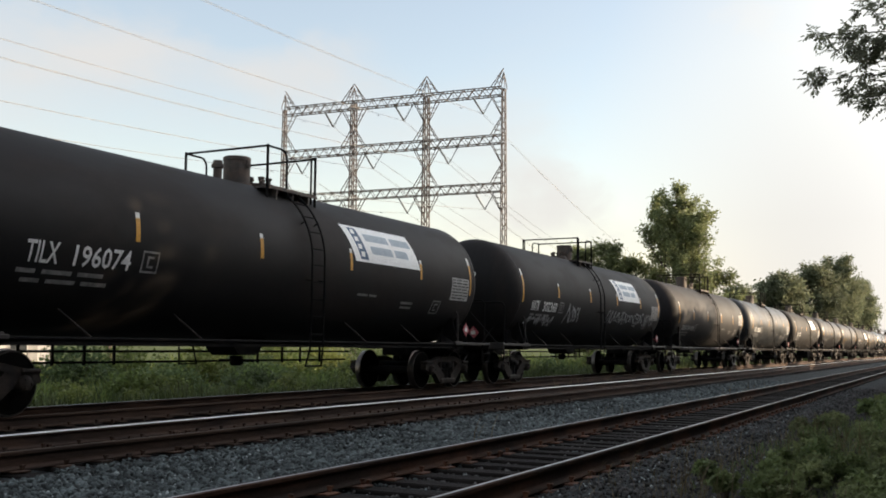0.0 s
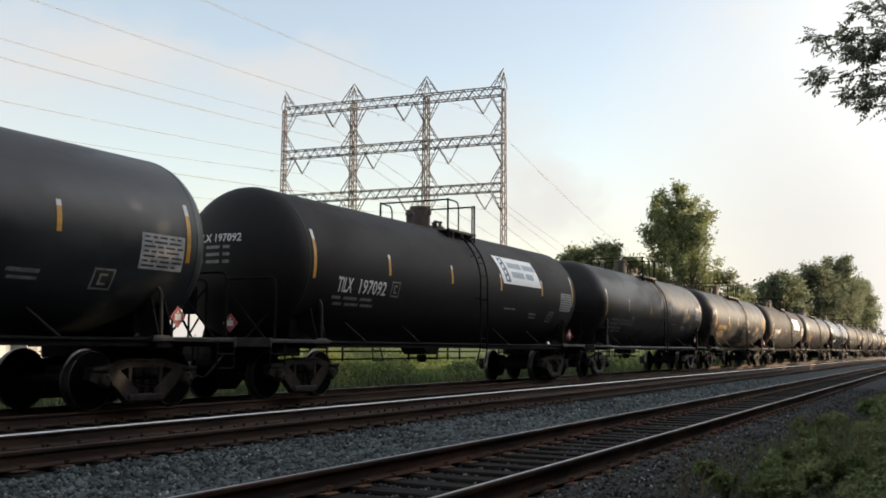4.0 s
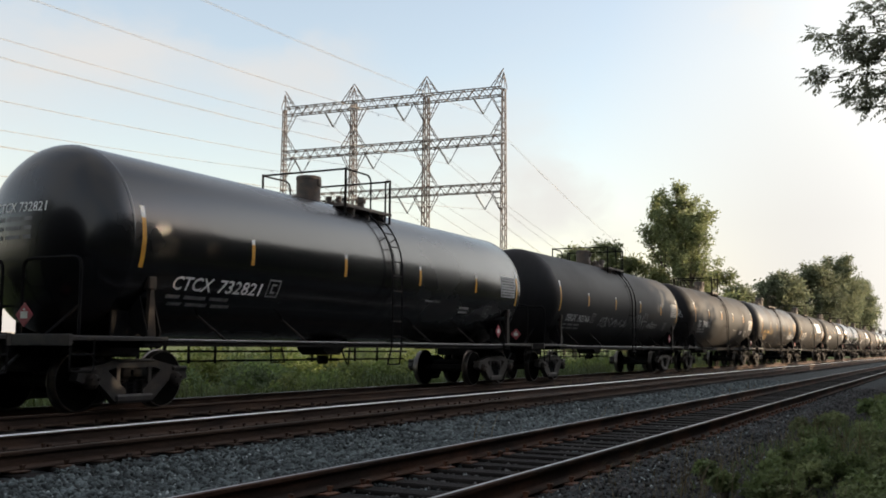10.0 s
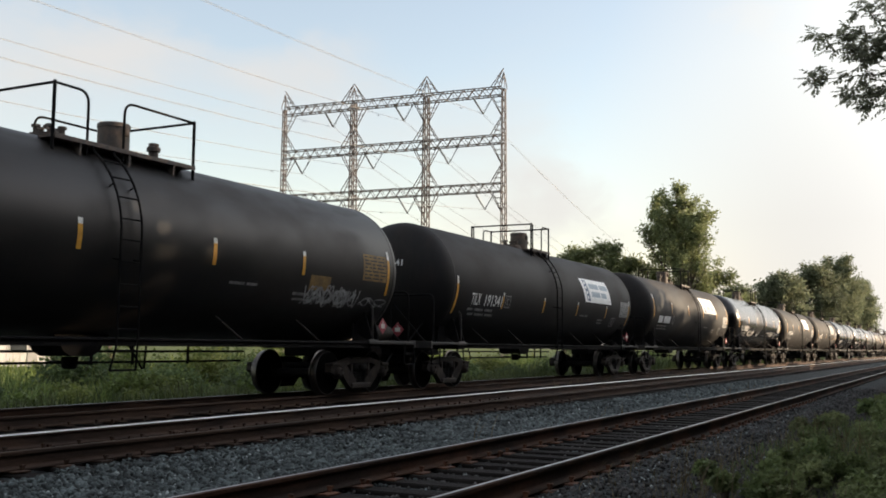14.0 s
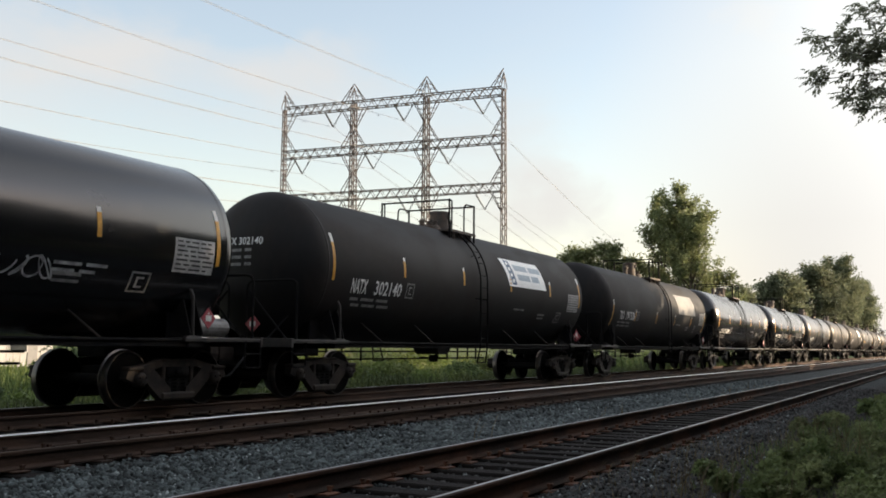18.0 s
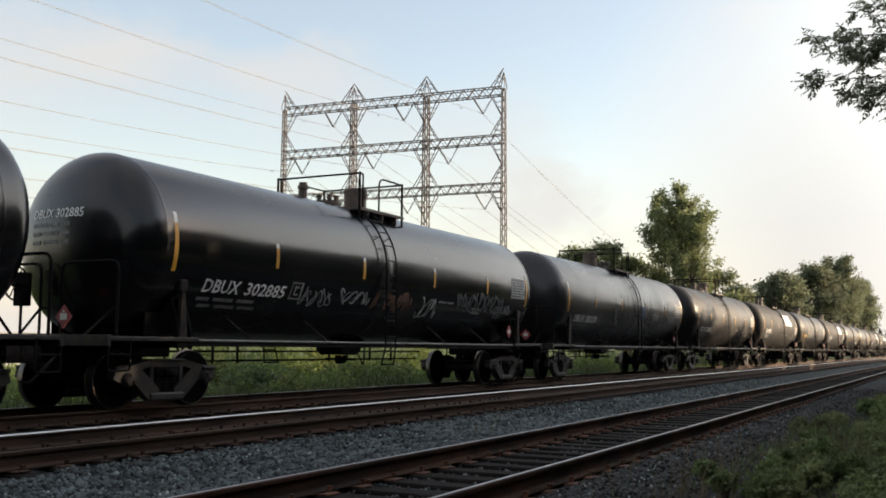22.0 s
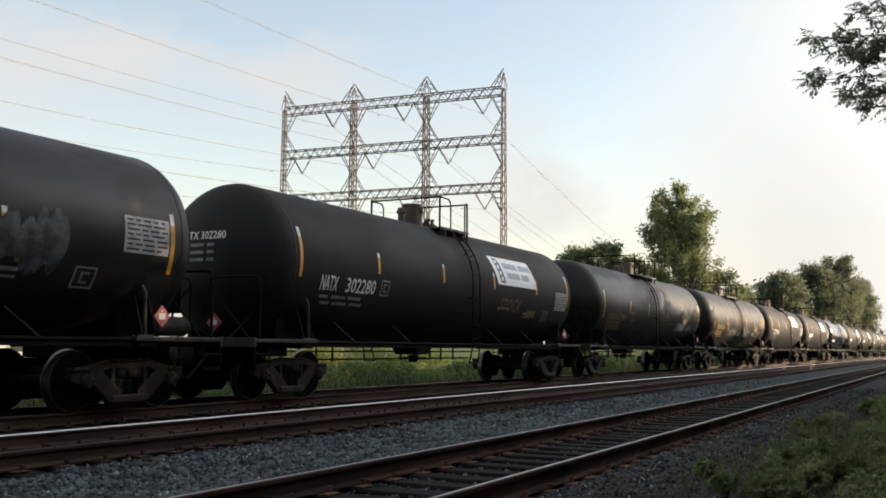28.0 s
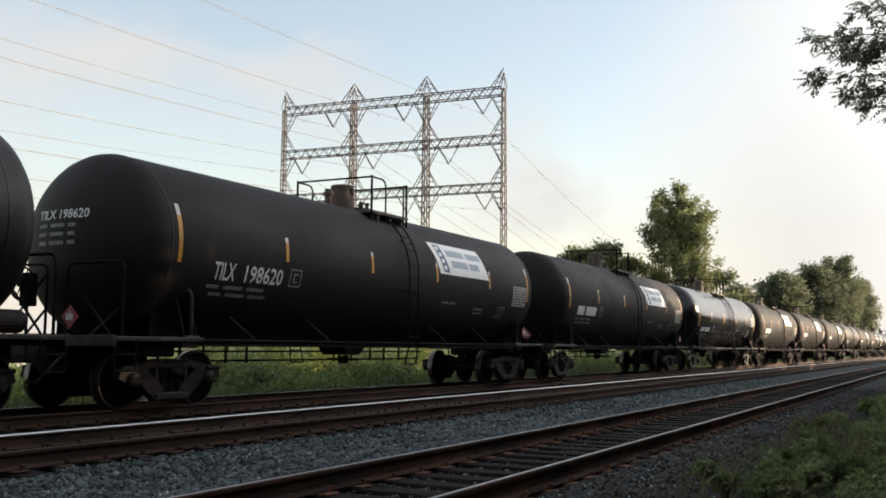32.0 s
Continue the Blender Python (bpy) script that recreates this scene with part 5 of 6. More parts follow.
def mark_car(car, n, spec):
    style, paint, text, ink, ad, extra = spec
    rnd = random.Random(100 + n)
    # reflectors
    long_one = shared("long", lambda: stripe_mesh(65.5, 102))
    short_one = shared("short", lambda: stripe_mesh(76, 93.0))
    low = 19.0 if n in LOW_MARKS else {"T": 0.0, "U": 8.0, "C": 5.5}[style]
    down = shell_at(0, low)
    for x in {"T": (-7.30, 7.27), "U": (-7.15, 7.25), "C": (-7.28, 7.30)}[style]:
        part("reflector_stripe", long_one, None, car, at=pose(x, 0, 0) @ down, label="amber and white reflector stripe")
    for x in {"T": (-4.42, -1.36, 1.62, 4.63), "U": (-4.00, -1.42, 1.50, 4.08), "C": (-4.60, -1.58, 1.60, 4.62)}[style]:
        part("reflector_stripe", short_one, None, car, at=pose(x, 0, 0) @ down)
    # lettering
    foot = {"T": 110.0, "U": 111.3, "C": 119.0}[style]
    tall = {"T": 0.30, "U": 0.22, "C": 0.235}[style]
    g = Geo()
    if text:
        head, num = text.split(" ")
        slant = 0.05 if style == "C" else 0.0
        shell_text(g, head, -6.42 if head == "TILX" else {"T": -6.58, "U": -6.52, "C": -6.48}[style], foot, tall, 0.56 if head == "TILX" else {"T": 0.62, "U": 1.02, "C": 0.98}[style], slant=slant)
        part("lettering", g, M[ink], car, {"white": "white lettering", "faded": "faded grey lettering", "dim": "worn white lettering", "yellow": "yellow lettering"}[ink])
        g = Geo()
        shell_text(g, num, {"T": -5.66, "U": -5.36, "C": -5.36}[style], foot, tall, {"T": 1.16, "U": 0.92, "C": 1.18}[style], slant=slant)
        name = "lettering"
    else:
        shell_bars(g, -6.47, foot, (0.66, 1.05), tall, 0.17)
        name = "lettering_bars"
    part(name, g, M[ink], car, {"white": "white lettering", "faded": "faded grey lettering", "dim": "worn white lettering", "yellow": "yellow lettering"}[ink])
    g = Geo()
    for k in range(2 if style != "U" else 3):
        shell_bars(g, -6.50 + 0.12 * k, foot + 6.2 + 5.2 * k, (0.32, 0.52, 0.48), 0.065, 0.11)
    tagged(part("small_print", g, M["faded" if ink != "yellow" else "yellow_plate"], car), kind="stuff")
    mark = shared("box" + ink, lambda: box_mark_mesh(ink).mesh("box_mark", M["faded" if ink != "yellow" else "yellow"]))
    part("box_mark", mark, None, car, at=shell_at({"T": -4.28, "U": -3.74, "C": -4.02}[style], foot - 12.5))
    ochre = ink == "yellow" and n != 23
    sheet, lines = shared("chart_ochre" if ochre else "chart", lambda: chart_mesh("yellow_plate" if ochre else "plate"))
    chart = part("data_chart", sheet, None, car, "pale printed data chart", at=shell_at(6.22, 78.5 if style != "T" else 87))
    tagged(part("chart_print", lines, None, chart), kind="stuff")
    g = Geo()
    shell_bars(g, 2.0, 112, (0.42, 0.30), 0.05, 0.06)
    shell_bars(g, 3.9, 116, (0.55,), 0.06)
    shell_bars(g, 3.95, 120, (0.50,), 0.05)
    tagged(part("small_print", g, M["faded"], car), kind="stuff")
    part("box_mark", shared("boxwhite", lambda: box_mark_mesh("white").mesh("box_mark", M["faded"])), None, car, at=shell_at(5.40, 110) @ Matrix.Diagonal((1.15, 1, 1, 1)))
    # print on the leading head
    g = Geo()
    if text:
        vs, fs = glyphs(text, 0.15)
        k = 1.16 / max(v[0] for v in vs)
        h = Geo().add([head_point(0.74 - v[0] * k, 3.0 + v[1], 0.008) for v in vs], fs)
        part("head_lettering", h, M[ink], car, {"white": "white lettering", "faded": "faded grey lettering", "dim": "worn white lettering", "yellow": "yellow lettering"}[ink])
    else:
        y = 0.72
        for w in (0.44, 0.62):
            head_patch(g, y, y - w, 3.0, 3.13)
            y -= w + 0.12
    for k in range(3):
        y = 0.70
        for w in (0.22, 0.34, 0.16):
            head_patch(g, y, y - w, 2.86 - k * 0.14, 2.92 - k * 0.14)
            y -= w + 0.08
    tagged(part("head_print", g, M["faded" if ink != "yellow" else "yellow_plate"], car), kind="stuff")
    # hazard placards on the ends of the sides
    holder = shared("placard", lambda: placard_mesh().mesh("placard", [M["red"], M["pale"]]))
    pale = shared("placard_pale", lambda: placard_mesh().mesh("placard", [M["pale"], M["red"]]))
    pick = holder if rnd.random() < 0.99 else pale
    part("placard", pick, None, car, "diamond hazard placard", at=pose(7.12 if style != "C" else 6.15, -1.46, 1.45))
    part("placard", pick, None, car, "diamond hazard placard", at=pose(-8.60, -0.55, 1.42, 0, 0, -90))
    # banner
    if ad:
        g = Geo()
        if ad == "banner":
            bx = BANNER_X.get(n, 1.5)
            patch(g, bx, bx + 2.78, 54.5, 85.0, 0.006, 0, nx=2, lean=0.30)
            patch(g, bx + 0.24, bx + 0.56, 56.5, 83.0, 0.010, 1, lean=0.26)
            for k in range(4):
                patch(g, bx + 0.33 + 0.065 * k, bx + 0.47 + 0.065 * k, 58.2 + 6.2 * k, 62.2 + 6.2 * k, 0.013, 0)
            for row, widths in ((0, (0.98, 0.86)), (1, (0.90, 0.56))):
                x = bx + 0.78 + 0.10 * row + (0.06 if row else 0)
                for w in widths:
                    patch(g, x, x + w, 60.5 + 10.5 * row, 67.0 + 10.5 * row, 0.010, 2, lean=0.05)
                    x += w + 0.12
            part("banner", g, [M["banner"], M["teal"], M["slate"]], car, "white vinyl banner with blue-grey print", at=shell_at(0, 8.0 if n in LOW_MARKS else 2.0 if n in (16, 24) else 0.0))
        else:
            patch(g, 2.0, 5.15, 59, 93, 0.006, 0, nx=2, lean=0.22)
            part("banner", g, M["blank"], car, "blank faded grey patch")
    elif style == "U":
        g = Geo()
        patch(g, 4.35, 5.05, 100, 111, 0.006)
        part("stencil_patch", g, M["yellow_plate"], car, "faded ochre stencil patch")
    if n == 7:
        g = Geo()
        for k in range(4):
            shell_bars(g, 2.75 + 0.05 * k, 101 + 3.6 * k, (0.22, 0.26), 0.045, 0.05)
        tagged(part("small_print", g, M["faded"], car), kind="stuff")
    if n in (11, 24):
        part("stencil_patch", patch(Geo(), 4.15, 4.80 if n == 24 else 4.50, 111, 119, 0.009), M["yellow_plate" if n == 24 else "plate"], car, "ochre stencil patch" if n == 24 else "pale printed plate")
    if n == 24:
        g = Geo()
        shell_text(g, "STOCK", 2.1, 114, 0.36, 1.5, slant=0.15)
        tagged(part("spray_paint", g, M["rust_spray"], car, "rusty brown spray-painted scrawl"), kind="stuff")
    # spray paint
    if extra:
        g = Geo()
        mat = "spray"
        if extra == "tags":
            scrawl(g, rnd, -3.6, -2.4, 98, 124, 0.05, 5)
            scrawl(g, rnd, -6.6, -4.6, 116, 128, 0.06, 8)
            scrawl(g, rnd, 0.6, 6.6, 100, 118, 0.045, 22)
        elif extra == "throw":
            shell_text(g, "NEKS", 0.95, 97, 0.26, 0.80, slant=0.25)
            scrawl(g, rnd, 1.0, 1.7, 96, 112, 0.03, 3)
        elif extra == "bubble":
            scrawl(g, rnd, -3.3, -2.2, 108, 122, 0.02, 4)
        elif extra == "script":
            scrawl(g, rnd, -3.0, 0.2, 110, 124, 0.03, 11)
            scrawl(g, rnd, 0.7, 2.6, 98, 126, 0.025, 7)
            if n == 10:
                shell_text(g, "nile", 2.95, 121, 0.30, 1.0, slant=0.2)
        elif extra == "end_tag":
            lo = 4.3 if n == 12 else 3.1
            scrawl(g, rnd, lo, lo + 1.9, 106, 124, 0.035, 11)
            scrawl(g, rnd, lo + 0.2, lo + 1.7, 108, 122, 0.055, 6)
            scrawl(g, rnd, lo + 2.0, lo + 3.0, 113, 121, 0.03, 3)
        elif extra == "cloud":
            q2 = Geo()
            cols = 24
            vs = []
            for k in range(cols + 1):
                t = k / cols
                jag = abs((t * 4.2) % 1.0 - 0.35) * 9.0
                vs += [on_tank(-4.45 + 2.15 * t, 108.5 + jag - 3.0 * t, 0.006), on_tank(-4.45 + 2.15 * t, 113.5 + 9.5 * math.sin(math.pi * min(t * 0.9 + 0.12, 1.0)) - 1.5 * t, 0.006)]
            q2.add(vs, [(2 * k, 2 * k + 1, 2 * k + 3, 2 * k + 2) for k in range(cols)])
            tagged(part("spray_paint", q2, M["faded"], car, "pale grey spray-painted wing shape"), kind="stuff")
            scrawl(g, rnd, -1.5, -0.7, 108, 122, 0.025, 3)
            scrawl(g, rnd, 2.8, 3.9, 106, 119, 0.03, 5)
            shell_bars(g, 3.9, 110, (0.5, 0.4), 0.05)
            shell_bars(g, 3.9, 114, (0.4, 0.3), 0.05)
        elif extra == "many":
            scrawl(g, rnd, -3.7, -2.6, 108, 124, 0.03, 6)
            scrawl(g, rnd, -2.3, -1.2, 106, 122, 0.035, 6)
            scrawl(g, rnd, 1.1, 2.0, 108, 128, 0.05, 4)
            scrawl(g, rnd, 5.6, 6.3, 108, 118, 0.03, 4)
            q2 = Geo()
            scrawl(q2, rnd, 2.9, 5.9, 98, 118, 0.075, 13)
            tagged(part("spray_paint", q2, M["ghost"], car, "thin grey spray-painted letters"), kind="stuff")
            r2 = Geo()
            scrawl(r2, rnd, -1.0, 0.6, 106, 124, 0.07, 9)
            tagged(part("spray_paint", r2, M["rust_spray"], car, "rusty brown spray-painted scrawl"), kind="stuff")
        elif extra == "streaks":
            q2 = Geo()
            for k in range(15):
                x = -2.4 + 0.52 * k + 0.2 * rnd.random()
                spike(q2, x, 74 + 8 * rnd.random(), 114 + 10 * rnd.random(), 0.10 + 0.05 * rnd.random(), 0.5 * rnd.uniform(-1, 1), 0.22 * rnd.uniform(-1, 1))
            tagged(part("spray_paint", q2, M["ghost"], car, "thin grey spray-painted sweeps"), kind="stuff")
            shell_text(g, "STUK", 2.75, 107.5, 0.24, 0.85, slant=0.3)
            scrawl(g, rnd, 5.45, 6.15, 98, 112, 0.03, 4)
            b2 = Geo()
            scrawl(b2, rnd, 0.9, 1.6, 84, 112, 0.05, 4)
            tagged(part("spray_paint", b2, M["blue_spray"], car, "dark blue spray-painted scrawl"), kind="stuff")
        elif extra == "flames":
            mat = "ghost"
            for k in range(44):
                x = -3.4 + 0.12 * k if k < 24 else 2.9 + 0.115 * (k - 24)
                spike(g, x, 80 + 14 * rnd.random(), 108 + 10 * rnd.random(), 0.22 + 0.12 * rnd.random(), -0.15, 0.0, 0.006 + 0.0002 * k)
        elif extra == "head_tag":
            for c, z, w, h in ((-0.60, 3.00, 0.07, 0.10), (-0.72, 2.88, 0.09, 0.08), (-0.86, 2.70, 0.08, 0.10), (-0.98, 2.60, 0.08, 0.09)):
                head_scrawl(g, [(c + w * math.cos(t * 0.45 + c * 7), z + h * math.sin(t * 0.45)) for t in range(15)], 0.028)
            head_scrawl(g, [(-0.55, 2.72), (-0.70, 2.92), (-0.82, 3.04)], 0.03)
            head_scrawl(g, [(-0.62, 2.66), (-0.78, 2.80), (-0.92, 2.88), (-1.00, 2.74)], 0.03)
        tagged(part("spray_paint", g, M[mat], car, "silver spray-painted scrawl"), kind="stuff")


PROTO, CARS = {}, []
# cars whose manway and ladder stand otherwise than their kind's
BUILT_AS = {1: "V", 3: "V", 10: "D", 11: "V", 13: "V", 2: "D", 5: "D", 9: "D", 20: "D", 29: "D", 36: "D", 16: "V", 6: "W"}
for n, spec in enumerate(FLEET):
    style = BUILT_AS.get(n, spec[0])
    if style not in PROTO:
        PROTO[style] = build_car(style)
        car = PROTO[style]
    else:
        car = copy_thing(PROTO[style], pose(0, 0, 0))
    CARS.append(car)
for n, (car, spec) in enumerate(zip(CARS, FLEET)):
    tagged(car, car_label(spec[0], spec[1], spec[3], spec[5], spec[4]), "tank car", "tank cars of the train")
    for o in car.children:
        if o.name.split(".")[0] in ("tank", "seam"):
            o.material_slots[0].link = "OBJECT"
            o.material_slots[0].material = M[spec[1]]
        if n in TANK_FIT and o.name.split(".")[0] == "tank":
            o.matrix_basis = Matrix.Translation((TANK_FIT[n][1], 0, 0)) @ Matrix.Diagonal((TANK_FIT[n][0], 1, 1, 1))
    if n == 15:
        g = Geo()
        g.lathe([(-0.45, 0.0), (-0.43, 0.12), (-0.36, 0.165), (0.36, 0.165), (0.43, 0.12), (0.45, 0.0)], 18, "x")
        part("air_reservoir", g, M["grey"], car, "pale worn steel air reservoir", at=pose(7.70, -0.98, 1.31))
        for o in [o for o in car.children if o.name.split(".")[0] == "hand_brake"]:
            for c in list(o.children):
                bpy.data.objects.remove(c)
            bpy.data.objects.remove(o)
    if n == 9:
        for o in [o for o in car.children if o.name.split(".")[0] == "air_reservoir"]:
            bpy.data.objects.remove(o)
    mark_car(car, n, spec)
    car.matrix_basis = pose(station(n) + 23.23, Y_TRAIN, 0)


# ---- power line ----
GANTRY_C, GANTRY_U = Vector((119.023, 69.310, 0)), Vector((0.0726, -0.9974, 0))
GANTRY_W = Vector((-0.9974, -0.0726, 0))
COLUMNS = (-16.94, -5.57, 5.65, 16.86)
BEAMS = (34.98, 28.53, 22.08)
STRINGS = [(-8.84, 0), (2.26, 0), (13.93, 0), (-13.78, 1), (-2.35, 1), (8.99, 1), (-8.56, 2), (2.94, 2), (14.23, 2)]


def bar(g, a, b, w=0.07):
    g.tube([a, b], w, 4)


def lattice(g, a, b, side, up, half_w, half_h, bays, chord=0.085, lace=0.05):
    """A four-chord lattice box from a to b; half sizes are pairs at its two ends."""
    a, b = Vector(a), Vector(b)
    corners = []
    for i in range(bays + 1):
        t = i / bays
        c = a.lerp(b, t)
        w, h = half_w[0] + (half_w[1] - half_w[0]) * t, half_h[0] + (half_h[1] - half_h[0]) * t
        corners.append([c + side * w + up * h, c - side * w + up * h, c - side * w - up * h, c + side * w - up * h])
    for k in range(4):
        bar(g, corners[0][k], corners[-1][k], chord)
        l = (k + 1) % 4
        for i in range(bays):
            p, q = (k, l) if i % 2 == 0 else (l, k)
            bar(g, corners[i][p], corners[i + 1][q], lace)


def build_gantry():
    gantry = thing("transmission_gantry", "tall rusty lattice steel power-line gantry of four columns", "power pylon", at=Matrix.Translation(GANTRY_C))
    U, W, Z = GANTRY_U, GANTRY_W, Vector((0, 0, 1))
    for ci, s in enumerate(COLUMNS):
        g = Geo()
        foot = U * s
        inner = ci in (1, 2)
        w = 0.30 if inner else 0.21
        lattice(g, foot + Z * -0.5, foot + Z * 35.35, U, W, (w + 0.15, w), (w + 0.3, w), 50, chord=0.095 if inner else 0.075, lace=0.05 if inner else 0.042)
        column = part("column", g, M["steel"], gantry)
        sides = (1, -1) if inner else ((1,) if ci == 0 else (-1,))
        for zb in BEAMS:
            for sd in sides:
                k = Geo()
                for wy in (-0.5, 0.5):
                    for dz, reach in ((3.1, 0.25), (-3.4, 0.25)):
                        a = foot + U * sd * 1.75 + W * wy + Z * (zb + (0.5 if dz > 0 else -0.5))
                        b = foot + U * sd * (reach if zb + dz < 37 else 0.04) + W * wy * (0.35 if zb + dz < 37 else 0.04) + Z * (zb + dz)
                        bar(k, a, b, 0.065)
                        for t in (0.3, 0.55, 0.8):
                            bar(k, a.lerp(b, t), foot + U * sd * 0.35 + W * wy * 0.5 + Z * (zb + (0.5 if dz > 0 else -0.5) + (dz * 0.86) * t), 0.035)
                part("knee_brace", k, M["steel"], column)
        p = Geo()
        for ux in (-1, 1):
            for wy in (-1, 1):
                bar(p, foot + U * ux * (0.6 if inner or (ux > 0) == (ci == 0) else 0.3) + W * wy * 0.5 + Z * 35.35, foot + Z * 37.55, 0.06)
        bar(p, foot + U * 0.35 + Z * 36.6, foot - U * 0.35 + Z * 36.6, 0.05)
        part("peak", p, M["steel"], column)
    for zb in BEAMS:
        g = Geo()
        lattice(g, U * (COLUMNS[0] + 0.2) + Z * zb, U * (COLUMNS[-1] - 0.2) + Z * zb, W, Z, (0.55, 0.55), (0.55, 0.55), 44, chord=0.078, lace=0.05)
        part("cross_beam", g, M["steel"], gantry)
    disc = Geo()
    n = 17
    prof = []
    for i in range(n):
        z = -i / (n - 1) * 3.25
        prof += [(z, 0.03), (z - 0.03, 0.15), (z - 0.09, 0.13), (z - 0.10, 0.03)]
    disc.lathe(prof, 8, "z")
    disc_mesh = disc.mesh("insulator_string", M["insul"])
    for s, b in STRINGS:
        low = U * s + Z * (BEAMS[b] - 2.85)
        for sd in (-1, 1):
            top = U * (s + sd * 1.45) + Z * (BEAMS[b] - 0.5)
            q = (low - top).to_track_quat("-Z", "Y").to_matrix().to_4x4()
            part("insulator_string", disc_mesh, None, gantry, at=Matrix.Translation(top) @ q @ Matrix.Diagonal((1, 1, (low - top).length / 3.38, 1)))
    return gantry


build_gantry()


def build_wires():
    for s, b in STRINGS:
        start = GANTRY_C + GANTRY_U * s + Vector((0, 0, BEAMS[b] - 2.85))
        pts = []
        for d in range(-320, 301, 10):
            if d >= 0:
                drop = -(0.094, 0.105, 0.110)[b] * d + 0.00032 * d * d
            else:
                drop = 0.157 * d + 0.00043 * d * d
            pts.append(start + GANTRY_W * d + Vector((0, 0, drop)))
        g = Geo()
        for off in (-0.12, 0.12):
            g.tube([p + GANTRY_U * off for p in pts], 0.016, 4)
        wire = thing("power_line", "thin grey power line slung from the gantry", "power line", "power lines of the gantry", geo=g, mats=M["wire"])
        for dx in (-9, 8):
            k = Geo()
            c = start + GANTRY_W * dx + Vector((0, 0, -0.105 * dx if dx > 0 else 0.157 * dx)) - Vector((0, 0, 0.12))
            k.lathe([(-0.28, 0.05), (-0.16, 0.05), (-0.14, 0.02), (0.14, 0.02), (0.16, 0.05), (0.28, 0.05)], 8, "x", tuple(c))
            part("damper", k, M["insul"], wire)


build_wires()


# ---- plants ----
def leaf_cloud(rng, centres, per, spread, size, flat=0.6):
    """Leaves about many centres, each a bent diamond of two triangles."""
    c = np.repeat(np.asarray(centres), per, axis=0)
    n = len(c)
    p = c + rng.normal(0, 1, (n, 3)) * np.asarray(spread)
    a = rng.normal(0, 1, (n, 3))
    a[:, 2] = a[:, 2] * flat - 0.25
    a /= np.linalg.norm(a, axis=1, keepdims=True)
    b = np.cross(a, rng.normal(0, 1, (n, 3)))
    b /= np.linalg.norm(b, axis=1, keepdims=True) + 1e-9
    s = size * rng.uniform(0.6, 1.3, (n, 1))
    up = np.cross(a, b) * s * 0.18
    v = np.stack([p, p + a * s * 0.5 + b * s * 0.32 + up, p + a * s, p + a * s * 0.5 - b * s * 0.32 + up], 1).reshape(-1, 3)
    k = np.arange(n)[:, None] * 4
    f = np.concatenate([k + np.array([[0, 1, 2]]), k + np.array([[0, 2, 3]])], 1).reshape(-1, 3)
    return v, f


def grow(rnd, height, spread, upright, crown_from, stems=1, levels=3, cone=0.0, apart=0.6):
    """A skeleton: branch paths with radii, and the twig tips."""
    limbs, tips = [], []

    def shoot(p, d, length, r, level):
        pts, rs = [p], [r]
        n = 5
        for i in range(n):
            d = (d + Vector((rnd.gauss(0, 0.13), rnd.gauss(0, 0.13), rnd.gauss(0.05 + 0.1 * upright, 0.08)))).normalized()
            p = p + d * length / n
            pts.append(p)
            rs.append(r * (1 - 0.72 * (i + 1) / n))
            if level >= 2 or (level == 1 and i >= 2):
                tips.append(p.copy())
        limbs.append((pts, rs, level))
        if level < levels:
            for k in range(5 if level == 1 else 4):
                t = rnd.uniform(0.3, 1.0)
                j = min(int(t * n), n - 1)
                q = pts[j].lerp(pts[j + 1], t * n - j)
                a = rnd.uniform(0, 6.283)
                out = Vector((math.cos(a), math.sin(a), rnd.uniform(0.0, 0.5) + 0.7 * upright)).normalized()
                shoot(q, (out * 0.9 + d * 0.5).normalized(), length * rnd.uniform(0.42, 0.62), max(rs[j] * 0.6, 0.012), level + 1)

    for s in range(stems):
        p, d = Vector((rnd.uniform(-apart, apart) * (stems > 1), apart * (2 * s / max(stems - 1, 1) - 1) * (stems > 1), -0.4)), Vector((rnd.gauss(0, 0.07), rnd.gauss(0, 0.07), 1)).normalized()
        trunk, rs = [p], [height * 0.016]
        h = height * (rnd.uniform(0.86, 1.0) if apart < 1 else (0.86, 1.0, 0.93)[s % 3])
        n = 9
        for i in range(n):
            d = (d + Vector((rnd.gauss(0, 0.05), rnd.gauss(0, 0.05), 0.12))).normalized()
            p = p + d * h / n
            trunk.append(p)
            rs.append(height * 0.016 * (1 - 0.85 * (i + 1) / n))
        limbs.append((trunk, rs, 0))
        tips.append(trunk[-1])
        count = int(16 * height / 15) + 4
        for k in range(count):
            t = crown_from + (0.97 - crown_from) * (k + rnd.random()) / count
            j = min(int(t * n), n - 1)
            q = trunk[j].lerp(trunk[j + 1], t * n - j)
            a = k * 2.4 + rnd.uniform(-0.5, 0.5)
            u = (t - crown_from) / (1 - crown_from)
            round_reach = spread * (0.35 + 1.25 * math.sin(math.pi * min(0.12 + u * 0.9, 1)) ** 0.8) * 0.62
            cone_reach = spread * (1.05 - 0.62 * u)
            reach = (round_reach * (1 - cone) + cone_reach * cone) * rnd.uniform(0.55, 1.15)
            shoot(q, Vector((math.cos(a), math.sin(a), 0.25 + 0.9 * upright)).normalized(), reach, max(rs[j] * 0.5, 0.03), 1)
    return limbs, tips


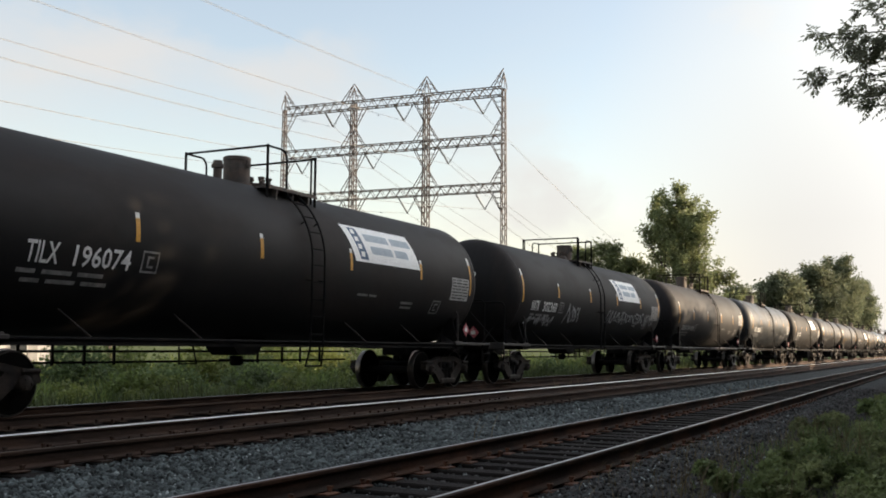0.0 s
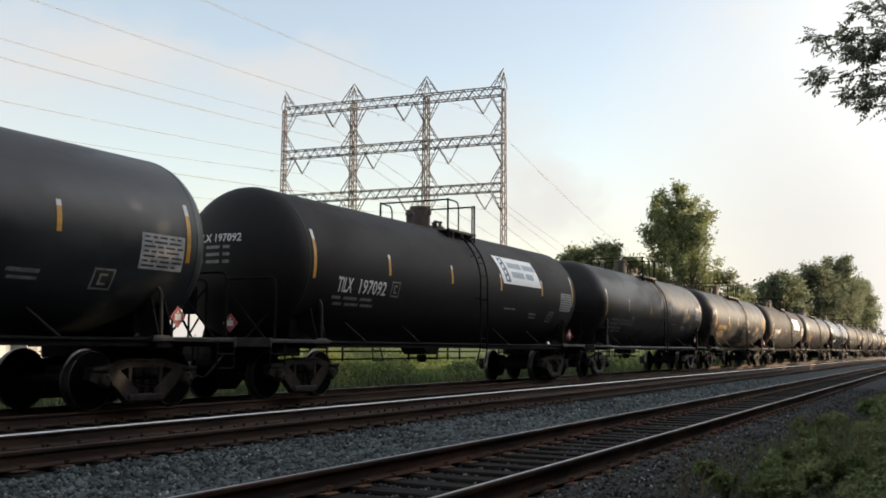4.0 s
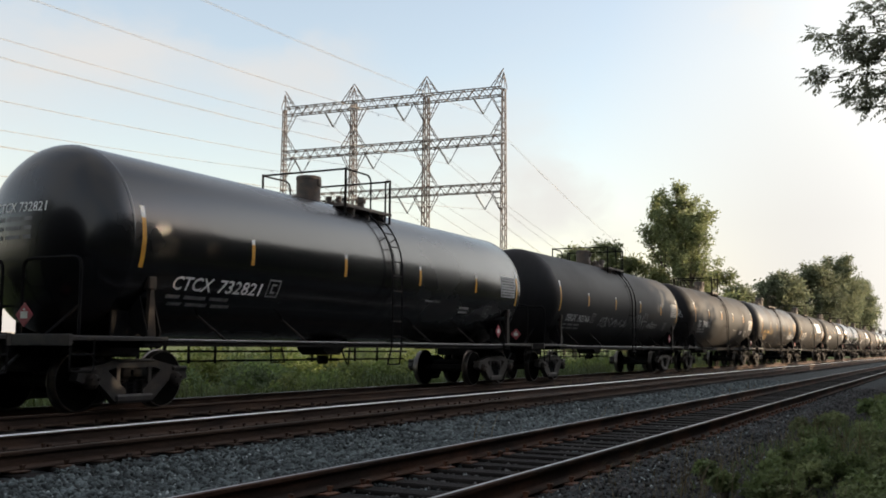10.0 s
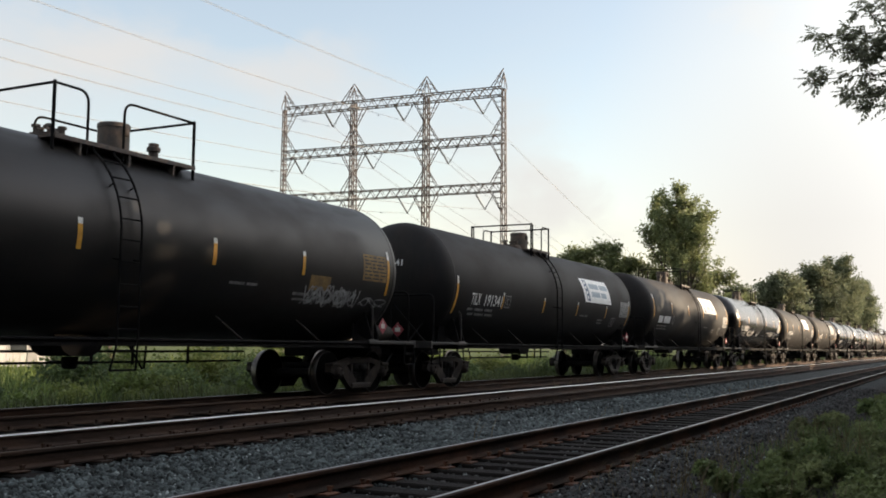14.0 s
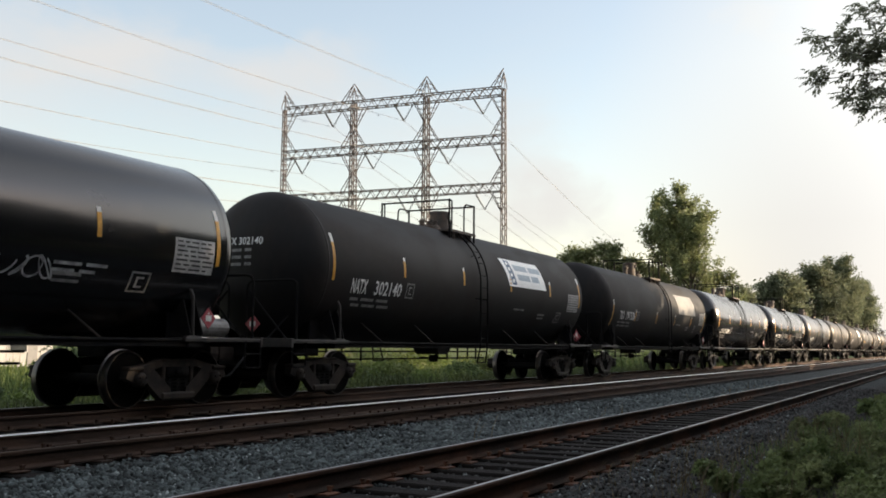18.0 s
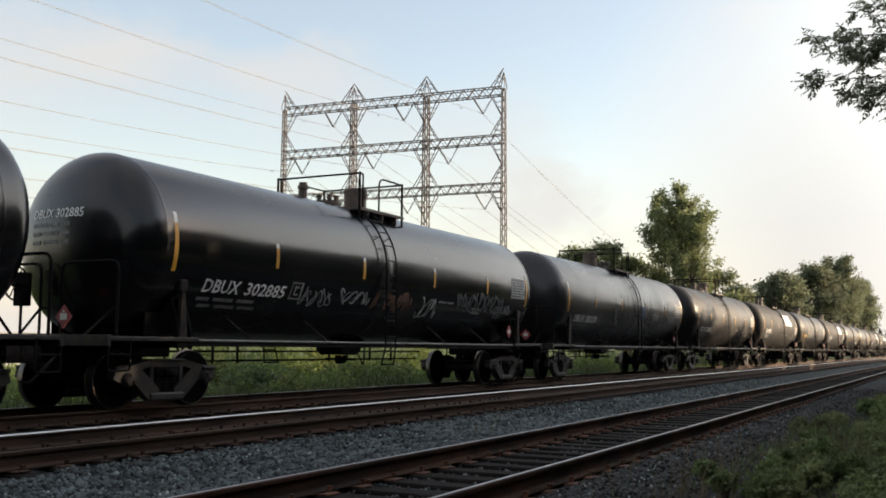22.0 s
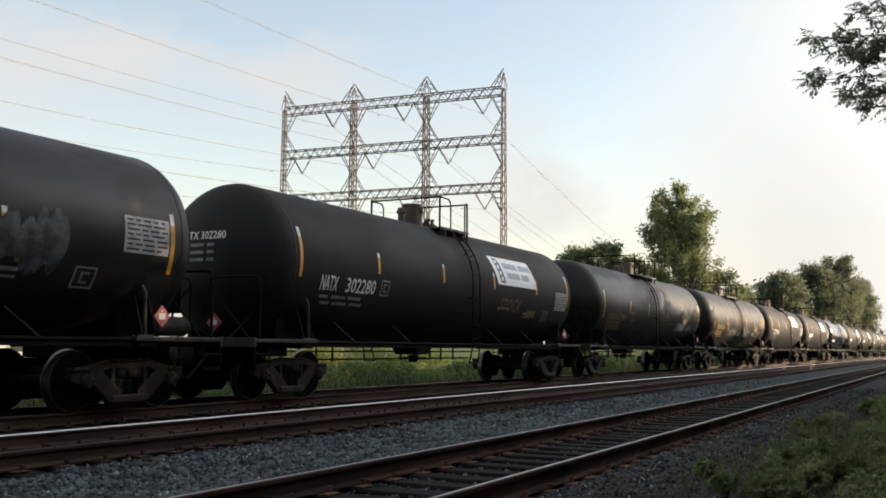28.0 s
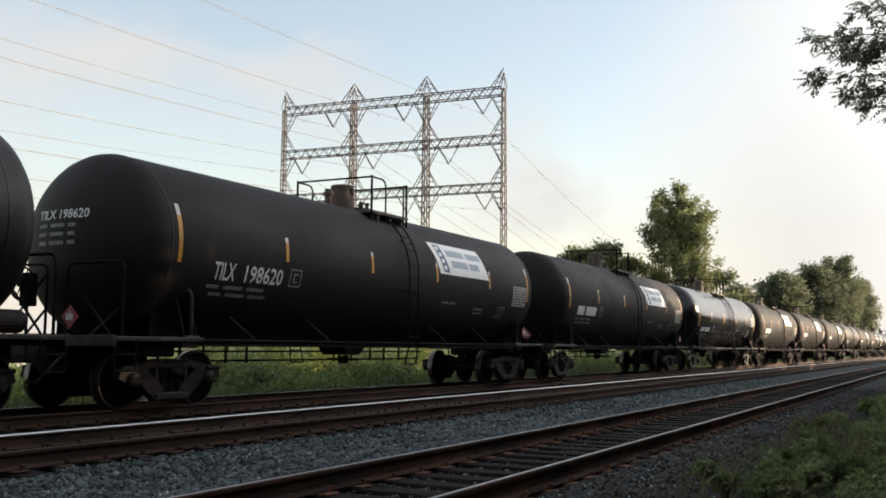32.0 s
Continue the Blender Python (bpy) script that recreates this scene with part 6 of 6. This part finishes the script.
def build_tree(name, label, seed, height, spread, upright, crown_from, per, size, mat, stems=1, at=None, fuzz=0.35, cone=0.0, apart=0.6):
    rnd, rng = random.Random(seed), np.random.default_rng(seed)
    limbs, tips = grow(rnd, height, spread, upright, crown_from, stems, cone=cone, apart=apart)
    tree = thing(name, label, "tree", at=at)
    g = Geo()
    for pts, rs, level in limbs:
        if level == 0:
            g.tube(pts, rs, 8)
    trunk = part("trunk", g, M["bark"], tree, smooth=True)
    g = Geo()
    for pts, rs, level in limbs:
        if level in (1, 2):
            g.tube(pts, rs, 5 if level == 1 else 4)
    tagged(part("branchwork", g, M["bark"], tree), kind="stuff")
    v, f = leaf_cloud(rng, [tuple(t) for t in tips], per, (fuzz, fuzz, fuzz * 0.85), size)
    crown = new("crown", mesh_from_arrays("crown", v, f, M[mat]))
    crown.parent = tree
    tagged(crown, kind="stuff")
    return tree


# trees behind the train: direction by slope y / x, at a distance along the line
TREES = [
    # x, y, height, spread, upright, seed
    (97.0, 24.2, 16.9, 4.2, 0.72, 11, "tall feathery poplar with a ragged crown behind the train", 3),
    (99.0, 20.9, 10.2, 3.0, 0.4, 12, "young green tree beside the tall poplar", 1),
    (96.0, 30.8, 11.4, 3.6, 0.3, 13, "rounded green tree behind the train", 1),
    (98.0, 29.0, 10.8, 3.4, 0.3, 9, "rounded green tree behind the train", 1),
    (97.0, 33.6, 11.4, 3.4, 0.3, 14, "rounded green tree behind the train", 2),
    (99.0, 36.4, 11.0, 3.4, 0.3, 10, "rounded green tree behind the train", 1),
    (112.0, 22.9, 8.6, 3.0, 0.3, 15, "low green tree behind the train", 1),
    (132.0, 24.3, 9.6, 3.4, 0.3, 16, "low light-green tree beside the line", 1),
    (142.0, 22.6, 12.6, 4.0, 0.3, 17, "spreading green tree beside the line", 2),
    (160.0, 22.8, 9.5, 3.6, 0.3, 18, "spreading green tree beside the line", 1),
    (188.0, 21.2, 16.2, 5.2, 0.3, 19, "large dark green tree beside the line", 2),
    (214.0, 21.0, 19.4, 5.6, 0.3, 20, "large dark green tree beside the line", 2),
    (246.0, 20.2, 17.5, 5.6, 0.3, 21, "large dark green tree beside the line", 2),
    (275.0, 21.0, 13.0, 5.0, 0.3, 22, "far green tree beside the line", 1),
]
for x, y, h, s, u, seed, label, stems in TREES:
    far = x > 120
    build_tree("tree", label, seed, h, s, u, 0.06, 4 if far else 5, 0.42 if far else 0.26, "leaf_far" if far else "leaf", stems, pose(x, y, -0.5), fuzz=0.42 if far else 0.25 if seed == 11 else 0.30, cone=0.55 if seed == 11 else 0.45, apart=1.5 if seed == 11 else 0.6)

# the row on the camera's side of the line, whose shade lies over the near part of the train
first = build_tree("shade_tree", "unseen leafy tree beside the line, placed for its shade", 31, 11.0, 4.9, 0.25, 0.06, 5, 0.44, "leaf_shade", 2, pose(22.3, -6.5, -0.5), fuzz=0.6)
for k in range(16):
    x = -17.5 + 6.3 * k
    if abs(x - 24) > 3 and k < 12:
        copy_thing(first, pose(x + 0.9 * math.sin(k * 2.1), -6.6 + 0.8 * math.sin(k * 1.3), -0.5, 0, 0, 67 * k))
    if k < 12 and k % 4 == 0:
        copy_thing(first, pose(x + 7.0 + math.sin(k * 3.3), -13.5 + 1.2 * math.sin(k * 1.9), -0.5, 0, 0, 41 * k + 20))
# unseen lower, looser growth farther along, sized so that the sun breaks through
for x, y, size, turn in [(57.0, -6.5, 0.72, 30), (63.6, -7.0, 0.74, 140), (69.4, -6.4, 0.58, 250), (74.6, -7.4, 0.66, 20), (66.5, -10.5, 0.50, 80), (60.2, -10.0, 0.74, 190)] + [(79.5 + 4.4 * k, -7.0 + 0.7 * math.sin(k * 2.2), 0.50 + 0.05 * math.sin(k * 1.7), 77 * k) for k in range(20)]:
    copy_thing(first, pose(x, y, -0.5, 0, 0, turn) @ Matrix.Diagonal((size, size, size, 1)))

# unseen low growth under and behind that row, added to block the low sun
for k in range(24):
    copy_thing(first, pose(-42 + 4.6 * k + 0.8 * math.sin(k * 2.9), -9.2 + 1.0 * math.sin(k * 1.7), -0.5, 0, 0, 97 * k) @ Matrix.Diagonal((1.0, 1.0, 0.58, 1)))

# unseen trees added behind the camera and beyond the line, to darken reflections
for k in range(8):
    copy_thing(first, pose(-23.5 - 6.5 * k, -6.5 + 1.2 * math.sin(k * 2.3), -0.5, 0, 0, 53 * k))
    copy_thing(first, pose(-6.0 - 7.5 * k, 24.0 + 2.0 * math.sin(k * 1.7), -0.7, 0, 0, 71 * k + 9))


def build_branches():
    """A tree just out of view whose leafy twigs hang into the picture."""
    rnd, rng = random.Random(77), np.random.default_rng(77)
    tree = thing("ash_tree", "ash tree whose dark leafy twigs hang over the path", "tree", at=pose(11.6, -1.7, -0.45))
    base = Vector((11.6, -1.7, -0.45))
    g = Geo()
    g.tube([(0, 0, -0.2), (0.05, 0.02, 1.5), (-0.05, 0.05, 3.2), (0.0, 0.0, 5.2), (0.1, -0.1, 7.5)], [0.16, 0.13, 0.11, 0.09, 0.05], 10)
    part("trunk", g, M["bark"], tree, smooth=True)
    # each branch: from the trunk to its tip
    ends = [((9.32, 1.10, 3.42), 4.0), ((9.32, 1.12, 3.80), 4.4), ((9.45, 0.75, 3.98), 4.7), ((9.50, 0.80, 3.27), 3.7), ((9.60, 0.50, 3.58), 4.1), ((9.62, 0.42, 4.02), 5.0), ((9.75, 0.19, 2.78), 3.3), ((9.45, 0.65, 3.72), 4.2), ((9.55, 0.60, 3.34), 4.0), ((9.40, 0.90, 3.68), 4.3)]
    boughs = []
    for k, (tip, root) in enumerate(ends):
        tip, root = Vector(tip) + Vector((0, -0.095, -0.025)) - base, Vector((0, 0, root))
        mid = root.lerp(tip, 0.55) + Vector((0, 0, 0.22))
        path = [root.lerp(mid, t) * (1 - t) + mid.lerp(tip, t) * t for t in (0, 0.2, 0.4, 0.6, 0.75, 0.88, 1.0)]
        g = Geo()
        g.tube(path, [0.026, 0.021, 0.014, 0.009, 0.007, 0.005, 0.003], 6)
        bough = part("bough", g, M["bark"], tree)
        vs, fs = [], []
        count = 0
        end = path[-1]
        along = (path[-1] - path[-3]).normalized()
        clumps = []
        for j in range(11):
            t = (j + rnd.random()) / 11
            q = path[3].lerp(path[5], t * 2) if t < 0.5 else path[5].lerp(end, t * 2 - 1)
            clumps.append(q + Vector((rnd.gauss(0, 0.13), rnd.gauss(0, 0.12), rnd.gauss(0, 0.10))) * (1.35 - 0.8 * t))
        for j in range(113 if k != 6 else 22):
            q = clumps[j % 11] + Vector((rnd.gauss(0, 0.045), rnd.gauss(0, 0.045), rnd.gauss(0, 0.030)))
            # a compound leaf: paired leaflets along a stalk
            d = (along * 0.6 + Vector((rnd.gauss(0, 0.6), rnd.gauss(0, 0.6), rnd.gauss(-0.25, 0.35)))).normalized()
            side = d.cross(Vector((rnd.gauss(0, 0.25), rnd.gauss(0, 0.25), 1))).normalized()
            nrm = side.cross(d)
            for m in range(7):
                s = 0.03 + 0.028 * (m // 2)
                sgn = (1, -1)[m % 2] if m < 6 else 0
                root_p = q + d * s
                lead = (d * 0.55 + side * sgn * 0.85 - nrm * 0.15).normalized() if sgn else d
                l = 0.045 * rnd.uniform(0.8, 1.2)
                wide = lead.cross(nrm).normalized() * l * 0.27
                pts = [root_p, root_p + lead * l * 0.35 + wide + nrm * 0.004, root_p + lead * l * 0.7 + wide * 0.7, root_p + lead * l - nrm * 0.008, root_p + lead * l * 0.7 - wide * 0.7, root_p + lead * l * 0.35 - wide + nrm * 0.004]
                vs += [tuple(p) for p in pts]
                fs += [(count, count + 1, count + 2), (count, count + 2, count + 3), (count, count + 3, count + 4), (count, count + 4, count + 5)]
                count += 6
        leaves = new("leaves", mesh_from_arrays("leaves", np.array(vs), np.array(fs), M["leaf_near"]))
        leaves.parent = bough
        tagged(leaves, kind="stuff")
        boughs.append(bough)
    rng2 = np.random.default_rng(78)
    tops = rng2.normal(0, 1, (260, 3)) * (1.6, 1.2, 1.3) + (2.0, -2.2, 6.6)
    v, f = leaf_cloud(rng2, tops, 24, (0.35, 0.35, 0.3), 0.13)
    crown = new("crown", mesh_from_arrays("crown", v, f, M["leaf_near"]))
    crown.parent = tree
    tagged(crown, kind="stuff")
    return boughs


BOUGHS = build_branches()


def blades(name, label, category, mat, areas, seed):
    """Grass and weed blades: bent three-part strips. areas: x0, x1, y0, y1, count, height, width, lean."""
    rng = np.random.default_rng(seed)
    allv, allf, k0 = [], [], 0
    for x0, x1, y0, y1, count, height, width, lean in areas:
        px, py = rng.uniform(x0, x1, count), rng.uniform(y0, y1, count)
        lump = np.array([0.30 + 1.15 * max(0.0, 0.55 + 1.5 * noise.noise(Vector((a * 0.42, b * 0.42, seed * 1.7)))) for a, b in zip(px, py)])
        pz = np.array([ground_height(a, b) for a, b in zip(px, py)]) - 0.02
        h = height * rng.uniform(0.45, 1.15, count) * lump
        a = rng.uniform(0, 2 * np.pi, count)
        out = np.stack([np.cos(a), np.sin(a), np.zeros(count)], 1)
        side = np.stack([-np.sin(a), np.cos(a), np.zeros(count)], 1) * (width * rng.uniform(0.6, 1.3, count))[:, None] / 2
        base = np.stack([px, py, pz], 1)
        bend = lean * rng.uniform(0.3, 1.3, count)[:, None]
        up = np.array([0, 0, 1.0])
        m1 = base + up * (h * 0.5)[:, None] + out * bend * (h * 0.18)[:, None]
        m2 = base + up * (h * 0.85)[:, None] + out * bend * (h * 0.5)[:, None]
        tip = base + up * h[:, None] + out * bend * (h * 0.85)[:, None]
        v = np.stack([base - side, base + side, m1 + side, m1 - side, m2 + side * 0.7, m2 - side * 0.7, tip], 1)
        allv.append(v.reshape(-1, 3))
        f = np.array([(0, 1, 2), (0, 2, 3), (3, 2, 4), (3, 4, 5), (5, 4, 6)])
        allf.append((f[None] + (np.arange(count) * 7)[:, None, None]).reshape(-1, 3) + k0)
        k0 += count * 7
    ob = new(name, mesh_from_arrays(name, np.concatenate(allv), np.concatenate(allf), M[mat]))
    return tagged(ob, label, category, kind="stuff")


def bush(label, seed, x, y, size, mat, leaf=0.10, per=22, squash=0.8, count=90):
    rng = np.random.default_rng(seed)
    ob = thing("bush", label, "bush", at=pose(x, y, ground_height(x, y)))
    d = rng.normal(0, 1, (count, 3))
    d /= np.linalg.norm(d, axis=1, keepdims=True)
    c = d * rng.uniform(0.35, 1.0, (count, 1)) * size * (1.15, 1.0, squash)
    c[:, 2] = np.abs(c[:, 2]) + 0.1
    g = Geo()
    for p in c[::6]:
        g.tube([(p[0] * 0.1, p[1] * 0.1, -0.05), (p[0] * 0.5, p[1] * 0.5, p[2] * 0.6), tuple(p)], [0.02, 0.014, 0.006], 5)
    tagged(part("stems", g, M["bark"], ob), kind="stuff")
    v, f = leaf_cloud(rng, c, per, (size * 0.14,) * 3, leaf)
    o = new("foliage", mesh_from_arrays("foliage", v, f, M[mat]))
    o.parent = ob
    tagged(o, kind="stuff")
    return ob


blades("tall_grass", "tall green and yellow grass behind the tracks", "grass", "grass",
       [(10, 75, 19, 28, 18000, 0.5, 0.035, 0.7), (14, 100, 28, 46, 14000, 0.6, 0.06, 0.7), (50, 140, 19, 24, 5000, 0.9, 0.06, 0.7)], 8)
# this strip's darker colour stands in for shade on the grass
blades("track_side_weeds", "green weeds and grass along the far track, coloured dark as in shade", "weeds", "weed",
       [(8, 60, 15.4, 19.4, 17000, 0.40, 0.024, 0.7), (55, 140, 15.6, 19, 6000, 0.7, 0.05, 0.7)], 18)
blades("dry_grass", "thin dry straw among the stones", "grass", "straw",
       [(6, 14, 1.9, 3.0, 260, 0.16, 0.005, 0.9), (10, 34, 5.0, 5.3, 60, 0.2, 0.008, 0.8), (26, 60, 9.6, 11.2, 200, 0.35, 0.012, 0.8), (8, 17, 0.8, 2.2, 500, 0.34, 0.006, 0.9)], 9)
blades("verge_weeds", "green weeds on the verge beside the camera", "weeds", "verge",
       [(8.2, 13, -0.4, 1.7, 2200, 0.12, 0.012, 1.0), (12, 21, -0.9, 1.7, 2200, 0.16, 0.016, 0.9), (20, 50, -2.0, 1.6, 4000, 0.28, 0.03, 0.8), (8.3, 16, 1.6, 2.2, 900, 0.11, 0.009, 1.0)], 10)
for k in range(96):
    rr = random.Random(200 + k)
    x = 8.7 + 18.0 * ((k + rr.random()) / 96) ** 1.3
    deep = rr.random() ** 0.8
    y = 2.12 - 2.0 * deep + 0.12 * math.sin(x * 2.1)
    size = 0.09 + (0.17 + 0.012 * (x - 8.7)) * deep * rr.uniform(0.6, 1.25)
    bush("leafy dark green weeds on the verge beside the path", 300 + k, x, y, size, "verge", leaf=0.058 + 0.0022 * (x - 9), per=11, squash=rr.uniform(0.9, 1.4), count=int(34 + 90 * size))
for k, (x, y, s) in enumerate([(21.6, 20.6, 0.9), (24.2, 22.0, 1.15), (28.6, 21.6, 1.0), (33.6, 21.6, 0.95), (39.0, 22.2, 1.0), (26.8, 20.5, 1.0), (31.5, 19.8, 1.15), (30.0, 23.0, 1.3), (36.0, 21.0, 1.2), (42.0, 20.5, 1.1), (47.0, 21.5, 1.4), (54.0, 20.5, 1.3), (62.0, 21.0, 1.5), (70, 22, 1.7), (80, 22, 1.9), (92, 21, 2.2)]):
    bush("dense dark green bush in the grass behind the tracks" if k % 2 else "dense yellow-green bush in the grass behind the tracks", 400 + k, x, y, s, "bush" if k % 2 else "grass", leaf=0.15, per=22, squash=0.85, count=110)


for k in range(40):
    rr = random.Random(600 + k)
    x = 15.5 + 1.05 * k + rr.uniform(-0.5, 0.5)
    y = rr.uniform(17.2, 21.5)
    size = rr.uniform(0.32, 0.62) + 0.006 * k
    dark = rr.random() < 0.35
    bush("leafy yellow-green weeds in the grass behind the tracks" if not dark else "leafy dark green weeds in the grass behind the tracks", 500 + k, x, y, size, "bush" if dark else "grass", leaf=0.11 + 0.002 * k, per=14, squash=rr.uniform(0.9, 1.3), count=60)


for k, (x, y, s) in enumerate([(24, 25.5, 1.5), (27, 26.5, 1.6), (30, 25.5, 1.5), (33.5, 27, 1.7), (37.5, 27.5, 1.7), (42, 28, 1.8), (48, 29, 1.9), (56, 30, 2.1)]):
    bush("tall yellow-green thicket behind the grass" if k % 3 else "tall dark green thicket behind the grass", 700 + k, x, y, s, "grass" if k % 3 else "bush", leaf=0.17, per=20, squash=1.1, count=120)


def build_shed():
    shed = thing("shed", "low pale metal shed beyond the grass", "shed", at=pose(42.3, 60.0, -0.6))
    g = Geo()
    g.box((-9, 0, 0), (11.5, 8, 2.3))
    wall = part("wall", g, M["wall"], shed)
    for x in np.arange(-8.8, 11.4, 0.6):
        r = Geo()
        r.box((x, -0.03, 0.0), (x + 0.05, 0.0, 2.3))
        part("rib", r, M["wall"], wall)
    g = Geo()
    g.box((-9.3, -0.3, 2.3), (11.8, 8.3, 2.45))
    part("roof", g, M["roof"], shed)
    for x in (-1.5, 3.2, 7.6):
        w = part("window", Geo().box((x, -0.06, 1.0), (x + 1.6, -0.01, 1.9)), M["wall"], shed)
        part("pane", Geo().box((x + 0.08, -0.08, 1.07), (x + 1.52, -0.06, 1.83)), M["pane"], w)
    part("door", Geo().box((9.2, -0.06, 0.1), (10.1, -0.01, 2.1)), M["roof"], shed)


build_shed()
thing("timber_post", "weathered grey-brown timber post in the grass", "post", at=pose(44.6, 45.0, -0.7), geo=Geo().lathe([(0, 0.16), (2.6, 0.13), (2.62, 0.0)], 10, "z"), mats=M["post"])


# ---- what moves ----
def motions():
    # how far the train has come, second by second
    run = [(0, -23.23), (1, -6.62), (2, 9.72), (3, 25.66), (5.5, 65.93), (7, 89.95), (9, 121.44), (11, 152.55), (13, 183.42), (14, 198.75), (17, 243.81), (19, 273.62), (21, 303.14), (23, 332.30), (25, 361.47), (27.5, 397.85), (29, 419.64), (30.5, 441.33), (32, 462.83)]
    for n, car in enumerate(CARS):
        walk(car, [(t, pose(station(n) - s, Y_TRAIN, 0)) for t, s in run])
    # wheels roll: one row for each thirtieth of a second
    times = [t for t, _ in run]
    dist = [s for _, s in run]
    slots = {}
    for car in CARS:
        for o in car.children:
            if o.name.split(".")[0] == "wheelset":
                key = round(o.location.x, 2)
                if key not in slots:
                    at = o.location.copy()
                    rows = []
                    for k in range(0, 961):
                        s = float(np.interp(k / 30, times, dist))
                        rows.append((k / 30, Matrix.Translation(at) @ Matrix.Rotation(-(s + 23.23) / 0.4575, 4, "Y")))
                    walk(o, rows)
                    slots[key] = o
                else:
                    src = slots[key].animation_data
                    o.rotation_mode = "QUATERNION"
                    o.animation_data_create()
                    o.animation_data.action = src.action
                    o.animation_data.action_slot = src.action_slot
    # twigs sway a little in the wind
    for k, b in enumerate(BOUGHS):
        rows = []
        for i in range(0, 33):
            a = math.sin(i * 1.9 + k * 0.8) * 0.35 + math.sin(i * 0.83 + k) * 0.3
            c = math.sin(i * 1.37 + k * 1.3) * 0.35
            rows.append((float(i), pose(0, 0, 0, a * 0.5, c * 0.6, a * 0.5)))
        walk(b, rows)


motions()
